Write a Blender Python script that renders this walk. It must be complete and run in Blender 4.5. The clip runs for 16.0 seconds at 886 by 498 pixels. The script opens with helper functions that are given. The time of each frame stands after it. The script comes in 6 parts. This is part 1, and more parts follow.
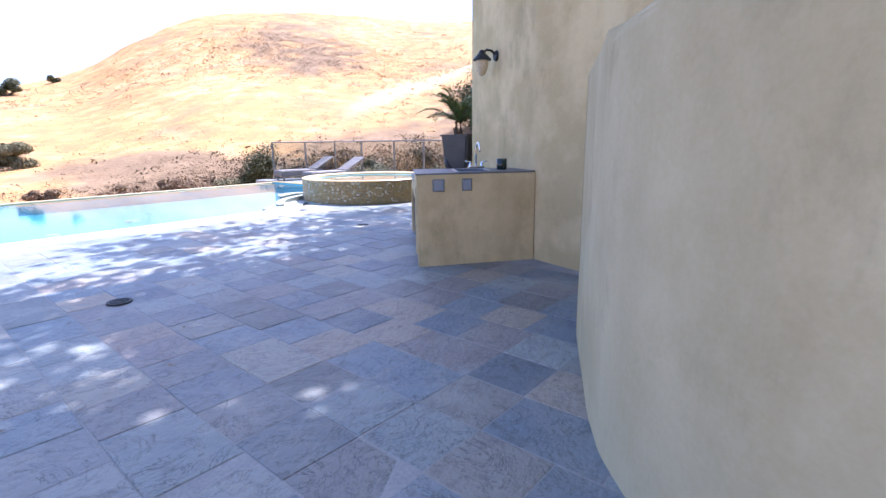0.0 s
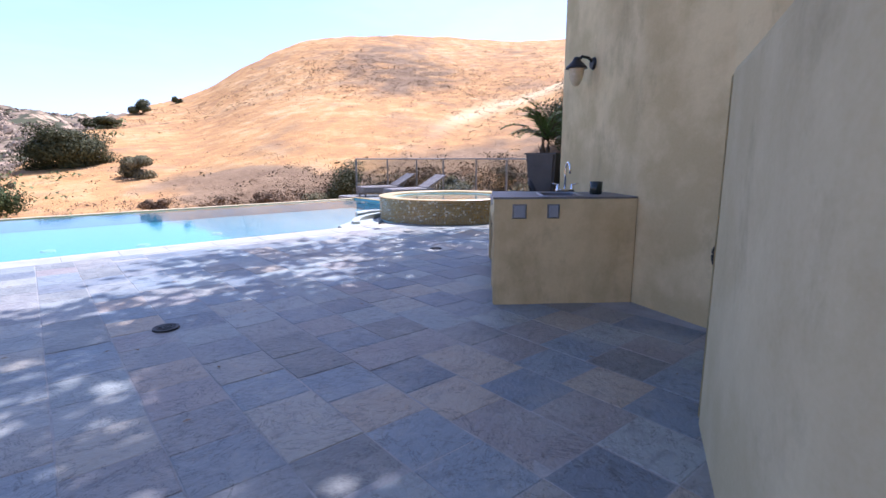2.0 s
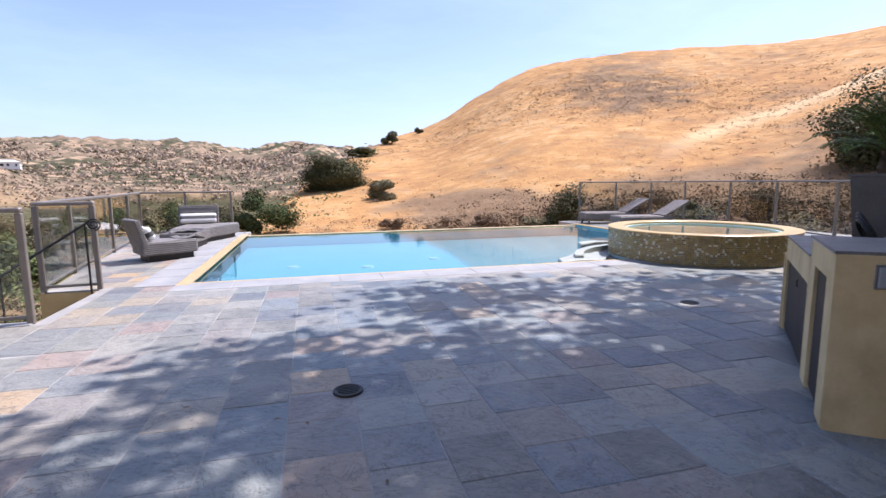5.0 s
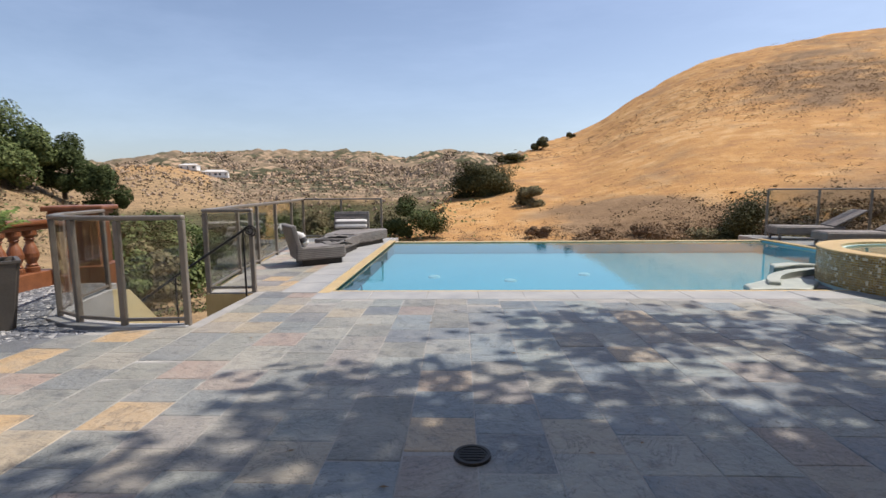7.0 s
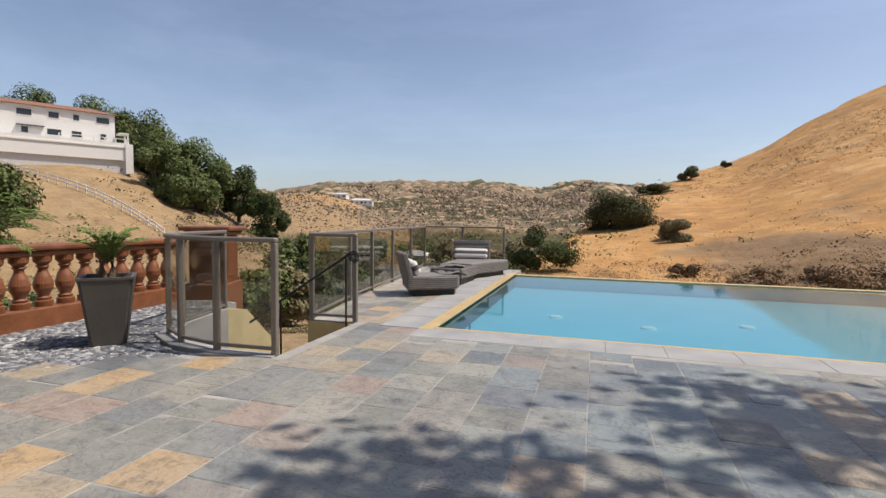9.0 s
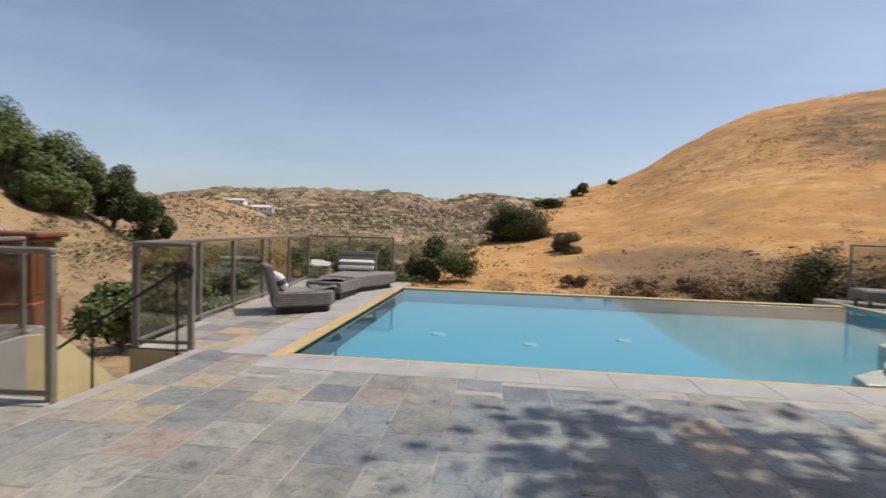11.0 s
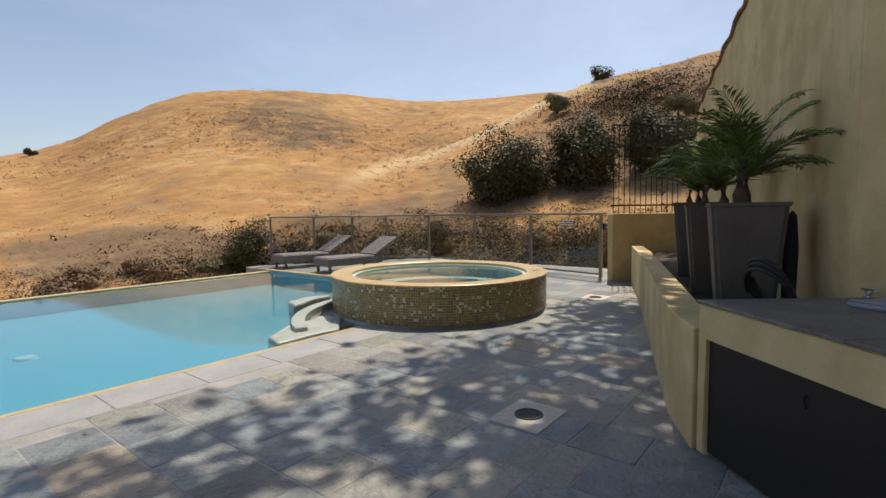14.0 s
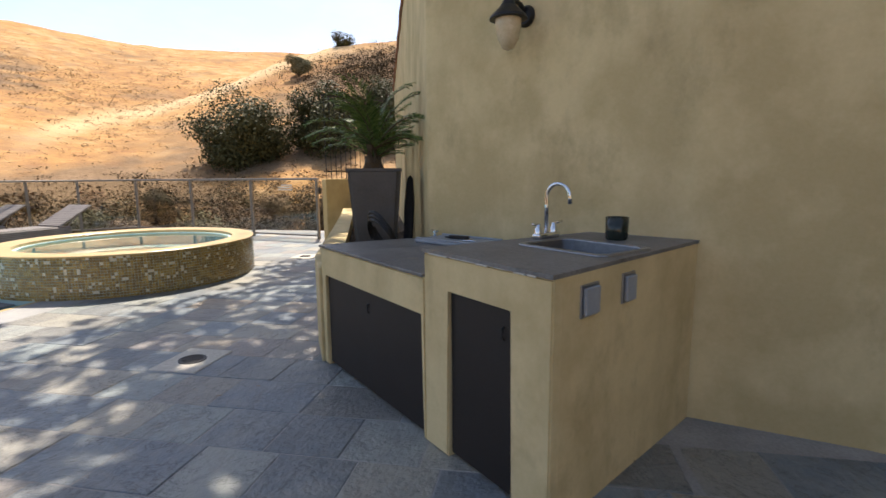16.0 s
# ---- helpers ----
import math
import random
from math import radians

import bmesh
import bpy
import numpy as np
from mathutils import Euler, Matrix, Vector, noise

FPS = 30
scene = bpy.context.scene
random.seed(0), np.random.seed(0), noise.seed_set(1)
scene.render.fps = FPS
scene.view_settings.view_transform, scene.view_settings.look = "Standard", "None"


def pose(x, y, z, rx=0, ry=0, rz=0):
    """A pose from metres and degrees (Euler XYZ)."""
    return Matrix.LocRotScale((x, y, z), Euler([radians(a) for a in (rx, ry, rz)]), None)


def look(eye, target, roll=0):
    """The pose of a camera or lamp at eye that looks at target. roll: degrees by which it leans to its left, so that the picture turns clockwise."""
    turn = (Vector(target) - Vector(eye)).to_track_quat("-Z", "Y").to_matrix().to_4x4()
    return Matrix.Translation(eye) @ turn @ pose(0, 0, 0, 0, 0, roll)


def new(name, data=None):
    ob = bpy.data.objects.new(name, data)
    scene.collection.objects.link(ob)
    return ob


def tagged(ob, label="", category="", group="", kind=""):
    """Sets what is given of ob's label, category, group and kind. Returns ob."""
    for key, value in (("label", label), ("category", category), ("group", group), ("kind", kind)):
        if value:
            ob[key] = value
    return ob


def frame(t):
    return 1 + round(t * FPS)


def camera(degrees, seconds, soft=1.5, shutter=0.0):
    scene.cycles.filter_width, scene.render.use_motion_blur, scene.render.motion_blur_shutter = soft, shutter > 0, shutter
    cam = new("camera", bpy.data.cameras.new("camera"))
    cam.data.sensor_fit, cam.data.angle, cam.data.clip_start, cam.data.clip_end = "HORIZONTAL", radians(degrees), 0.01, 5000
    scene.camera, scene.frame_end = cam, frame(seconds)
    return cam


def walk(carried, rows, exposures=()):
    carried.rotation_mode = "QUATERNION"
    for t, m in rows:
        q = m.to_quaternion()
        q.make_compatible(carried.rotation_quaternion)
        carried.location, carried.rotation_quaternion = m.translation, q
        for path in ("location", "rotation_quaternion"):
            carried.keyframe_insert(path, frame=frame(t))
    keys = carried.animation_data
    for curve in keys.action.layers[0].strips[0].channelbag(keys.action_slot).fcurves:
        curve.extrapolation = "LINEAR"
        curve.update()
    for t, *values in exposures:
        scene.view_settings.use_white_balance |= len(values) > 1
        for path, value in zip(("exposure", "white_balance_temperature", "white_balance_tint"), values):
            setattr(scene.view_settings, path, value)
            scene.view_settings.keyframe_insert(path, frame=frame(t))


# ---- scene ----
cam = camera(83.9, 16.0, soft=1.5, shutter=0.25)
PATH = [
    (0, (-1.305, -4.95, 1.388), (0.176, -3.678, 0.953), -0.8),
    (0.5, (-1.197, -4.858, 1.391), (0.251, -3.538, 0.985), 0.4),
    (1, (-1.062, -4.781, 1.393), (0.341, -3.407, 1.01), 0.9),
    (1.5, (-0.901, -4.641, 1.395), (0.434, -3.202, 1.017), 0.5),
    (2, (-0.74, -4.477, 1.391), (0.521, -2.968, 1.027), -0.1),
    (2.5, (-0.583, -4.309, 1.385), (0.598, -2.734, 1.034), -0.8),
    (3, (-0.487, -4.175, 1.397), (0.609, -2.537, 1.06), -1.2),
    (3.5, (-0.383, -4.021, 1.406), (0.6, -2.308, 1.089), -1.4),
    (4, (-0.24, -3.828, 1.411), (0.577, -2.027, 1.115), -1.5),
    (4.5, (-0.2, -3.541, 1.414), (0.457, -1.673, 1.131), -1.0),
    (7, (-0.061, -2.538, 1.45), (-0.131, -0.554, 1.207), -0.5),
    (7.5, (0.034, -2.346, 1.431), (-0.241, -0.377, 1.221), -1.4),
    (8, (0.017, -2.106, 1.42), (-0.486, -0.176, 1.265), -1.9),
    (10.5, (0.239, -0.977, 1.396), (-0.372, 0.924, 1.295), 1.5),
    (11, (0.355, -0.803, 1.414), (0.135, 1.184, 1.339), 1.7),
    (11.5, (0.47, -0.605, 1.465), (0.645, 1.386, 1.389), 2.0),
    (12, (0.659, -0.399, 1.441), (1.22, 1.519, 1.353), 2.2),
    (12.5, (0.905, -0.173, 1.39), (1.865, 1.578, 1.296), 2.0),
    (13, (0.954, -0.171, 1.428), (2.221, 1.373, 1.319), 1.4),
    (13.5, (0.967, -0.174, 1.416), (2.443, 1.169, 1.287), 0.4),
    (14, (1.015, -0.262, 1.418), (2.578, 0.978, 1.271), -0.8),
    (14.5, (1.035, -0.352, 1.411), (2.673, 0.78, 1.216), -0.6),
    (15, (1.007, -0.64, 1.384), (2.793, 0.229, 1.148), -0.1),
    (15.5, (0.758, -0.944, 1.401), (2.665, -0.409, 1.126), 0.1),
    (16, (0.774, -1.198, 1.385), (2.72, -0.841, 1.093), -0.5),
]
EXPOSURES = [(0, 1.52, 5350, 24), (1.5, 1.02, 5400, 25), (3.5, 0.84, 5550, 26), (4.5, 0.72, 5800, 25), (7, 0.08, 6650, 14), (10.5, -0.1, 6900, 14), (11.5, -0.2, 6950, 13), (13, -0.3, 7000, 12), (14, -0.06, 7050, 11), (14.5, 0.13, 7100, 11), (15.4, 0.27, 7150, 13), (16, 0.72, 7050, 14)]
walk(cam, [(t, look(eye, target, roll)) for t, eye, target, roll in PATH], EXPOSURES)

# world, sun
SUN_EL, SUN_AZ = radians(60), math.atan2(0.95, 0.33)   # azimuth clockwise from +y
world = bpy.data.worlds.new("sky")
scene.world = world
world.use_nodes = True
wn = world.node_tree
sky = wn.nodes.new("ShaderNodeTexSky")
sky.sky_type, sky.sun_disc = "NISHITA", False
sky.sun_elevation, sky.sun_rotation = SUN_EL, SUN_AZ
sky.air_density, sky.dust_density, sky.ozone_density = 1.0, 1.6, 3.2
# thin summer haze: paler towards the horizon, with faint high streaks
sky_dir, sky_sep, haze_map = wn.nodes.new("ShaderNodeTexCoord"), wn.nodes.new("ShaderNodeSeparateXYZ"), wn.nodes.new("ShaderNodeMapping")
haze_map.inputs["Scale"].default_value = (1.2, 3.2, 7.0)
haze_map.inputs["Rotation"].default_value = (0.0, 0.25, 0.5)
streaks = wn.nodes.new("ShaderNodeTexNoise")
streaks.inputs["Scale"].default_value, streaks.inputs["Detail"].default_value, streaks.inputs["Roughness"].default_value = 1.6, 7.0, 0.62
low_sky, high_haze, haze_sum, hazy = wn.nodes.new("ShaderNodeMapRange"), wn.nodes.new("ShaderNodeMapRange"), wn.nodes.new("ShaderNodeMath"), wn.nodes.new("ShaderNodeMix")
low_sky.interpolation_type = "SMOOTHSTEP"
for sock, value in zip(("From Min", "From Max", "To Min", "To Max"), (-0.05, 0.62, 0.62, 0.08)):
    low_sky.inputs[sock].default_value = value
for sock, value in zip(("From Min", "From Max", "To Min", "To Max"), (0.42, 0.75, 0.0, 0.3)):
    high_haze.inputs[sock].default_value = value
hazy.data_type, hazy.blend_type, hazy.clamp_factor = "RGBA", "ADD", True
hazy.inputs[7].default_value = (1.55, 1.8, 2.25, 1)
wn.links.new(sky_dir.outputs["Generated"], sky_sep.inputs[0])
wn.links.new(sky_dir.outputs["Generated"], haze_map.inputs[0])
wn.links.new(haze_map.outputs[0], streaks.inputs["Vector"])
wn.links.new(sky_sep.outputs[2], low_sky.inputs[0])
wn.links.new(streaks.outputs["Fac"], high_haze.inputs[0])
wn.links.new(low_sky.outputs[0], haze_sum.inputs[0])
wn.links.new(high_haze.outputs[0], haze_sum.inputs[1])
wn.links.new(haze_sum.outputs[0], hazy.inputs[0])
wn.links.new(sky.outputs[0], hazy.inputs[6])
wn.links.new(hazy.outputs[2], wn.nodes["Background"].inputs[0])
wn.nodes["Background"].inputs[1].default_value = 0.122
sun = new("sun", bpy.data.lights.new("sun", "SUN"))
sun.data.energy, sun.data.angle, sun.data.color = 5.0, radians(0.55), (1.0, 0.95, 0.86)
sun_to = Vector((math.sin(SUN_AZ) * math.cos(SUN_EL), math.cos(SUN_AZ) * math.cos(SUN_EL), math.sin(SUN_EL)))
sun.matrix_world = look((0, 0, 40), Vector((0, 0, 40)) - sun_to)

# ---- materials ----


class Nodes:
    """A node material under construction."""

    def __init__(self, name, rough=0.7, metal=0.0, spec=0.5):
        self.mat = bpy.data.materials.new(name)
        self.mat.use_nodes = True
        self.t = self.mat.node_tree
        self.b = self.t.nodes["Principled BSDF"]
        self.b.inputs["Roughness"].default_value = rough
        self.b.inputs["Metallic"].default_value = metal
        self.b.inputs["Specular IOR Level"].default_value = spec

    def n(self, kind, **sets):
        node = self.t.nodes.new("ShaderNode" + kind)
        for key, value in sets.items():
            node.inputs[key.replace("_", " ")].default_value = value
        return node

    def link(self, a, b):
        self.t.links.new(a, b)
        return self

    def coords(self, scale=(1, 1, 1), kind="Object"):
        tc, mp = self.n("TexCoord"), self.n("Mapping")
        self.link(tc.outputs[kind], mp.inputs[0])
        mp.inputs["Scale"].default_value = scale
        return mp.outputs[0]

    def world_pos(self, scale=(1, 1, 1)):
        g, mp = self.n("NewGeometry"), self.n("Mapping")
        self.link(g.outputs["Position"], mp.inputs[0])
        mp.inputs["Scale"].default_value = scale
        return mp.outputs[0]

    def noise(self, vec, scale, detail=5.0, rough=0.6):
        nz = self.n("TexNoise", Scale=scale, Detail=detail, Roughness=rough)
        self.link(vec, nz.inputs["Vector"])
        return nz.outputs["Fac"]

    def ramp(self, fac, stops):
        r = self.n("ValToRGB")
        el = r.color_ramp.elements
        while len(el) < len(stops):
            el.new(0.5)
        for e, (p, c) in zip(el, stops):
            e.position, e.color = p, (*c, 1) if len(c) == 3 else c
        self.link(fac, r.inputs[0])
        return r.outputs[0]

    def mix(self, fac, a, b, mode="MIX"):
        m = self.n("Mix")
        m.data_type, m.blend_type = "RGBA", mode
        for sock, v in ((m.inputs[0], fac), (m.inputs[6], a), (m.inputs[7], b)):
            if isinstance(v, bpy.types.NodeSocket):
                self.link(v, sock)
            else:
                sock.default_value = v if isinstance(v, (int, float)) else (*v, 1)
        return m.outputs[2]

    def color(self, sock):
        self.link(sock, self.b.inputs["Base Color"])
        return self

    def rough(self, fac, lo, hi):
        m = self.n("MapRange", To_Min=lo, To_Max=hi)
        self.link(fac, m.inputs[0])
        self.link(m.outputs[0], self.b.inputs["Roughness"])
        return self

    def bump(self, fac, strength=0.3, dist=0.01):
        bp = self.n("Bump", Strength=strength, Distance=dist)
        self.link(fac, bp.inputs["Height"])
        self.link(bp.outputs[0], self.b.inputs["Normal"])
        return self


def simple(name, lo, hi, scale=6.0, rough=0.7, metal=0.0, bump=0.15, dist=0.005, stretch=(1, 1, 1), fine=60.0):
    """A surface that varies between two colours, at two scales."""
    m = Nodes(name, rough, metal)
    v = m.coords(stretch)
    big, small = m.noise(v, scale), m.noise(v, fine, 3)
    both = m.mix(0.4, big, small)
    m.color(m.ramp(both, [(0.3, lo), (0.7, hi)]))
    m.rough(big, max(0.03, rough - 0.1), min(1, rough + 0.1))
    m.bump(both, bump, dist)
    return m.mat


def stucco(name, lo, hi, stain):
    """Hand-trowelled plaster with blotches, vertical streaks and small pits."""
    m = Nodes(name, 0.85, spec=0.25)
    v = m.world_pos()
    cloud = m.noise(v, 0.9, 6, 0.55)
    streak = m.noise(m.world_pos((2.0, 2.0, 0.5)), 1.2, 5, 0.55)
    grain = m.noise(v, 45, 4)
    base = m.ramp(m.mix(0.45, cloud, m.noise(v, 2.7, 5, 0.6)), [(0.43, lo), (0.58, hi)])
    base = m.mix(m.ramp(streak, [(0.46, (0, 0, 0)), (0.7, (0.45, 0.45, 0.45))]), base, stain)
    smudge = m.noise(m.world_pos((1.0, 1.0, 0.6)), 1.9, 7, 0.7)
    base = m.mix(m.ramp(smudge, [(0.55, (0, 0, 0)), (0.68, (0.4, 0.4, 0.4))]), base, tuple(0.62 * c for c in stain))
    base = m.mix(0.05, base, m.ramp(grain, [(0.3, (0.2, 0.17, 0.1)), (0.7, (0.8, 0.75, 0.6))]))
    m.color(base).bump(m.mix(0.12, m.noise(v, 4.5, 4), grain), 0.3, 0.02)
    return m.mat


def slate(name, rnd):
    """Cleft natural slate; rnd picks each stone's own tint."""
    m = Nodes(name, 0.55, spec=0.4)
    if rnd == "object":
        r = m.n("ObjectInfo").outputs["Random"]
    else:
        r = m.n("NewGeometry").outputs["Random Per Island"]
    v = m.world_pos()
    tint = m.ramp(r, [(0.0, (0.21, 0.22, 0.215)), (0.13, (0.29, 0.275, 0.235)), (0.25, (0.15, 0.16, 0.17)), (0.34, (0.31, 0.275, 0.225)), (0.45, (0.22, 0.225, 0.205)),
                      (0.56, (0.32, 0.245, 0.205)), (0.66, (0.25, 0.25, 0.22)), (0.76, (0.36, 0.3, 0.215)), (0.85, (0.2, 0.185, 0.18)), (0.91, (0.45, 0.315, 0.175)), (0.96, (0.3, 0.205, 0.17))])
    shade_cool = m.ramp(r, [(0.0, (0.2, 0.23, 0.255)), (0.11, (0.29, 0.295, 0.28)), (0.2, (0.15, 0.167, 0.187)), (0.31, (0.25, 0.232, 0.21)), (0.4, (0.175, 0.2, 0.225)),
                      (0.5, (0.25, 0.215, 0.2)), (0.6, (0.235, 0.26, 0.26)), (0.7, (0.165, 0.16, 0.155)), (0.78, (0.33, 0.3, 0.255)), (0.87, (0.16, 0.185, 0.215)), (0.94, (0.35, 0.28, 0.215))])
    for t in (tint, shade_cool):
        t.node.color_ramp.interpolation = "CONSTANT"
    # warm stones at the stair end; towards the bar, shade's blue-grey is painted in
    pos_xyz = m.n("SeparateXYZ")
    m.link(v, pos_xyz.inputs[0])
    span = m.n("MapRange", From_Min=-2.6, From_Max=0.6)
    m.link(pos_xyz.outputs[0], span.inputs[0])
    tint = m.mix(span.outputs[0], tint, shade_cool)
    warp = m.noise(v, 2.2, 7, 0.62)
    veins = m.noise(m.world_pos((1.0, 1.5, 1.0)), 5.0, 7, 0.7)
    col = m.mix(m.ramp(warp, [(0.45, (0, 0, 0)), (0.7, (0.4, 0.4, 0.4))]), tint, (0.36, 0.335, 0.285))
    col = m.mix(m.ramp(veins, [(0.3, (0.65, 0.65, 0.65)), (0.48, (0, 0, 0))]), col, (0.075, 0.08, 0.088))
    crack = m.n("TexNoise", Scale=2.4, Detail=6.0, Roughness=0.75, Distortion=1.4)
    m.link(v, crack.inputs["Vector"])
    col = m.mix(m.ramp(crack.outputs["Fac"], [(0.485, (0, 0, 0)), (0.498, (0.75, 0.75, 0.75)), (0.51, (0, 0, 0))]), col, (0.04, 0.04, 0.045))
    col = m.mix(m.ramp(m.noise(v, 0.45, 4), [(0.5, (0, 0, 0)), (0.75, (0.2, 0.2, 0.2))]), col, (0.4, 0.355, 0.285))
    blot = m.noise(v, 1.3, 8, 0.7)
    col = m.mix(m.ramp(blot, [(0.52, (0, 0, 0)), (0.64, (0.35, 0.35, 0.35))]), col, (0.37, 0.345, 0.3))
    col = m.mix(span.outputs[0], col, m.mix(1.0, col, (0.955, 1.0, 0.985), "MULTIPLY"))     # greener towards the bar: more of the shade cast painted into the stone
    m.color(col).rough(veins, 0.3, 0.62).bump(m.mix(0.4, m.mix(0.5, veins, blot), m.noise(v, 26, 4)), 1.0, 0.03)
    return m.mat


def clear(name, tint, low=0.04, gloss_rough=0.0, ripple=0.0, cloudy=0.0, tone=(0, 0, 0), shine=1.0):
    """Glass or still water: see-through, with reflections by the angle."""
    m = Nodes(name)
    tr, gl, mx, lw = m.n("BsdfTransparent"), m.n("BsdfGlossy"), m.n("MixShader"), m.n("LayerWeight", Blend=0.5)
    tr.inputs[0].default_value = (*tint, 1)
    gl.inputs["Roughness"].default_value = gloss_rough
    gl.inputs[0].default_value = (shine, shine, shine, 1)
    if ripple:
        bp = m.n("Bump", Strength=0.3, Distance=ripple)
        v = m.world_pos((1.0, 1.6, 1.0))
        m.link(m.mix(0.35, m.noise(v, 1.6, 3), m.noise(v, 9.0, 3)), bp.inputs["Height"])
        m.link(bp.outputs[0], gl.inputs["Normal"])
    p5, sc = m.n("Math"), m.n("MapRange", To_Min=low, To_Max=1.0)
    p5.operation = "POWER"
    p5.inputs[1].default_value = 5.0
    m.link(lw.outputs["Facing"], p5.inputs[0]).link(p5.outputs[0], sc.inputs[0])
    body = tr.outputs[0]
    if cloudy:
        df, cm = m.n("BsdfDiffuse"), m.n("MixShader")
        df.inputs[0].default_value = (*tone, 1)
        cm.inputs[0].default_value = cloudy
        m.link(body, cm.inputs[1]).link(df.outputs[0], cm.inputs[2])
        body = cm.outputs[0]
    m.link(sc.outputs[0], mx.inputs[0]).link(body, mx.inputs[1]).link(gl.outputs[0], mx.inputs[2])
    m.link(mx.outputs[0], m.t.nodes["Material Output"].inputs[0])
    return m.mat


def foliage(name, dark, light, rough=0.6):
    m = Nodes(name, rough, spec=0.1)
    r = m.n("NewGeometry").outputs["Random Per Island"]
    m.color(m.ramp(r, [(0.0, dark), (1.0, light)]))
    m.b.inputs["Subsurface Weight"].default_value = 0.0
    return m.mat


def wicker(name, lo, hi):
    m = Nodes(name, 0.6)
    v = m.coords()
    w1 = m.n("TexWave", Scale=9.0, Distortion=0.6)
    m.link(v, w1.inputs["Vector"])
    w1.bands_direction = "Z"
    w2 = m.n("TexWave", Scale=26.0, Distortion=1.0)
    w2.bands_direction = "DIAGONAL"
    m.link(v, w2.inputs["Vector"])
    weave = m.mix(0.4, w1.outputs["Fac"], w2.outputs["Fac"])
    m.color(m.mix(0.35, m.ramp(weave, [(0.25, lo), (0.75, hi)]), m.ramp(m.noise(v, 5), [(0.3, lo), (0.7, hi)]))).bump(weave, 0.6, 0.006)
    return m.mat


def mosaic(name):
    """Small gold and brown glass tiles with pale joints; light ones are scattered among the dark."""
    m = Nodes(name, 0.25, spec=0.6)
    r = m.n("NewGeometry").outputs["Random Per Island"]
    m.color(m.ramp(r, [(0.0, (0.22, 0.14, 0.045)), (0.25, (0.33, 0.215, 0.065)), (0.5, (0.42, 0.285, 0.09)), (0.72, (0.27, 0.175, 0.06)), (0.92, (0.68, 0.61, 0.46))]))
    m.color(m.b.inputs["Base Color"].links[0].from_socket)
    m.b.inputs["Base Color"].links[0].from_node.color_ramp.interpolation = "CONSTANT"
    return m.mat


M = {}
M["stucco"] = stucco("house_stucco", (0.56, 0.43, 0.21), (0.73, 0.575, 0.305), (0.47, 0.35, 0.17))
M["stucco_pale"] = stucco("pale_stucco", (0.48, 0.4, 0.22), (0.57, 0.485, 0.285), (0.41, 0.335, 0.185))
M["stucco_yellow"] = stucco("yellow_stucco", (0.52, 0.36, 0.15), (0.64, 0.47, 0.215), (0.45, 0.31, 0.13))
M["slate"] = slate("slate_piece", "object")
M["slate_rest"] = slate("slate_joined", "island")
M["grout"] = simple("grout", (0.2, 0.195, 0.185), (0.4, 0.385, 0.36), 3, 0.85)
M["ledge"] = simple("pale_ledge_stone", (0.24, 0.28, 0.26), (0.42, 0.44, 0.38), 6, 0.5)
M["coping"] = simple("grey_coping_stone", (0.21, 0.22, 0.23), (0.4, 0.39, 0.37), 2.2, 0.6, bump=0.4, dist=0.008)
M["gold"] = simple("gold_tile", (0.36, 0.24, 0.09), (0.64, 0.48, 0.23), 5, 0.35, bump=0.2)
M["plaster"] = simple("pool_plaster", (0.18, 0.44, 0.56), (0.23, 0.5, 0.61), 1.5, 0.7)
M["plaster_spa"] = simple("spa_plaster", (0.36, 0.5, 0.48), (0.5, 0.62, 0.58), 3, 0.6)
M["water"] = clear("pool_water", (0.6, 0.88, 0.92), 0.02, 0.0, 0.004, 0.22, (0.07, 0.29, 0.36), 0.8)
M["spa_water"] = clear("spa_water", (0.8, 0.92, 0.92), 0.02, 0.0, 0.003)
M["glass"] = clear("rail_glass", (0.88, 0.885, 0.87), 0.04, 0.0)
M["rail"] = simple("bronze_rail_metal", (0.17, 0.15, 0.13), (0.27, 0.24, 0.205), 8, 0.45, 0.35, 0.05)
M["black_metal"] = simple("black_iron", (0.015, 0.014, 0.013), (0.035, 0.032, 0.03), 12, 0.5, 0.4)
M["wicker"] = wicker("grey_wicker", (0.05, 0.046, 0.043), (0.24, 0.22, 0.205))
M["wicker_dark"] = wicker("brown_wicker", (0.07, 0.06, 0.055), (0.25, 0.22, 0.2))
M["cushion"] = simple("grey_cushion", (0.1, 0.095, 0.09), (0.17, 0.16, 0.15), 20, 0.9)
M["white_cloth"] = simple("white_cloth", (0.7, 0.69, 0.66), (0.82, 0.81, 0.78), 20, 0.9)
M["black_cloth"] = simple("black_cloth", (0.02, 0.02, 0.022), (0.04, 0.04, 0.042), 20, 0.9)
M["counter"] = simple("dark_stone_counter", (0.075, 0.07, 0.065), (0.26, 0.245, 0.225), 5, 0.5, bump=0.3, dist=0.006)
M["door_brown"] = simple("dark_brown_door", (0.008, 0.0055, 0.0042), (0.02, 0.013, 0.0095), 2.5, 0.6, 0.0, 0.06)
M["steel"] = simple("brushed_steel", (0.22, 0.22, 0.225), (0.32, 0.32, 0.32), 30, 0.36, 0.75, 0.03)
# darker copy of the steel: the bowl's inner shade put into its colour
M["shaded_steel"] = simple("shaded_bowl_steel", (0.075, 0.075, 0.078), (0.14, 0.14, 0.142), 12, 0.35, 0.6, 0.03)
M["mortar_pale"] = simple("pale_mortar", (0.45, 0.41, 0.34), (0.65, 0.61, 0.53), 30, 0.9)
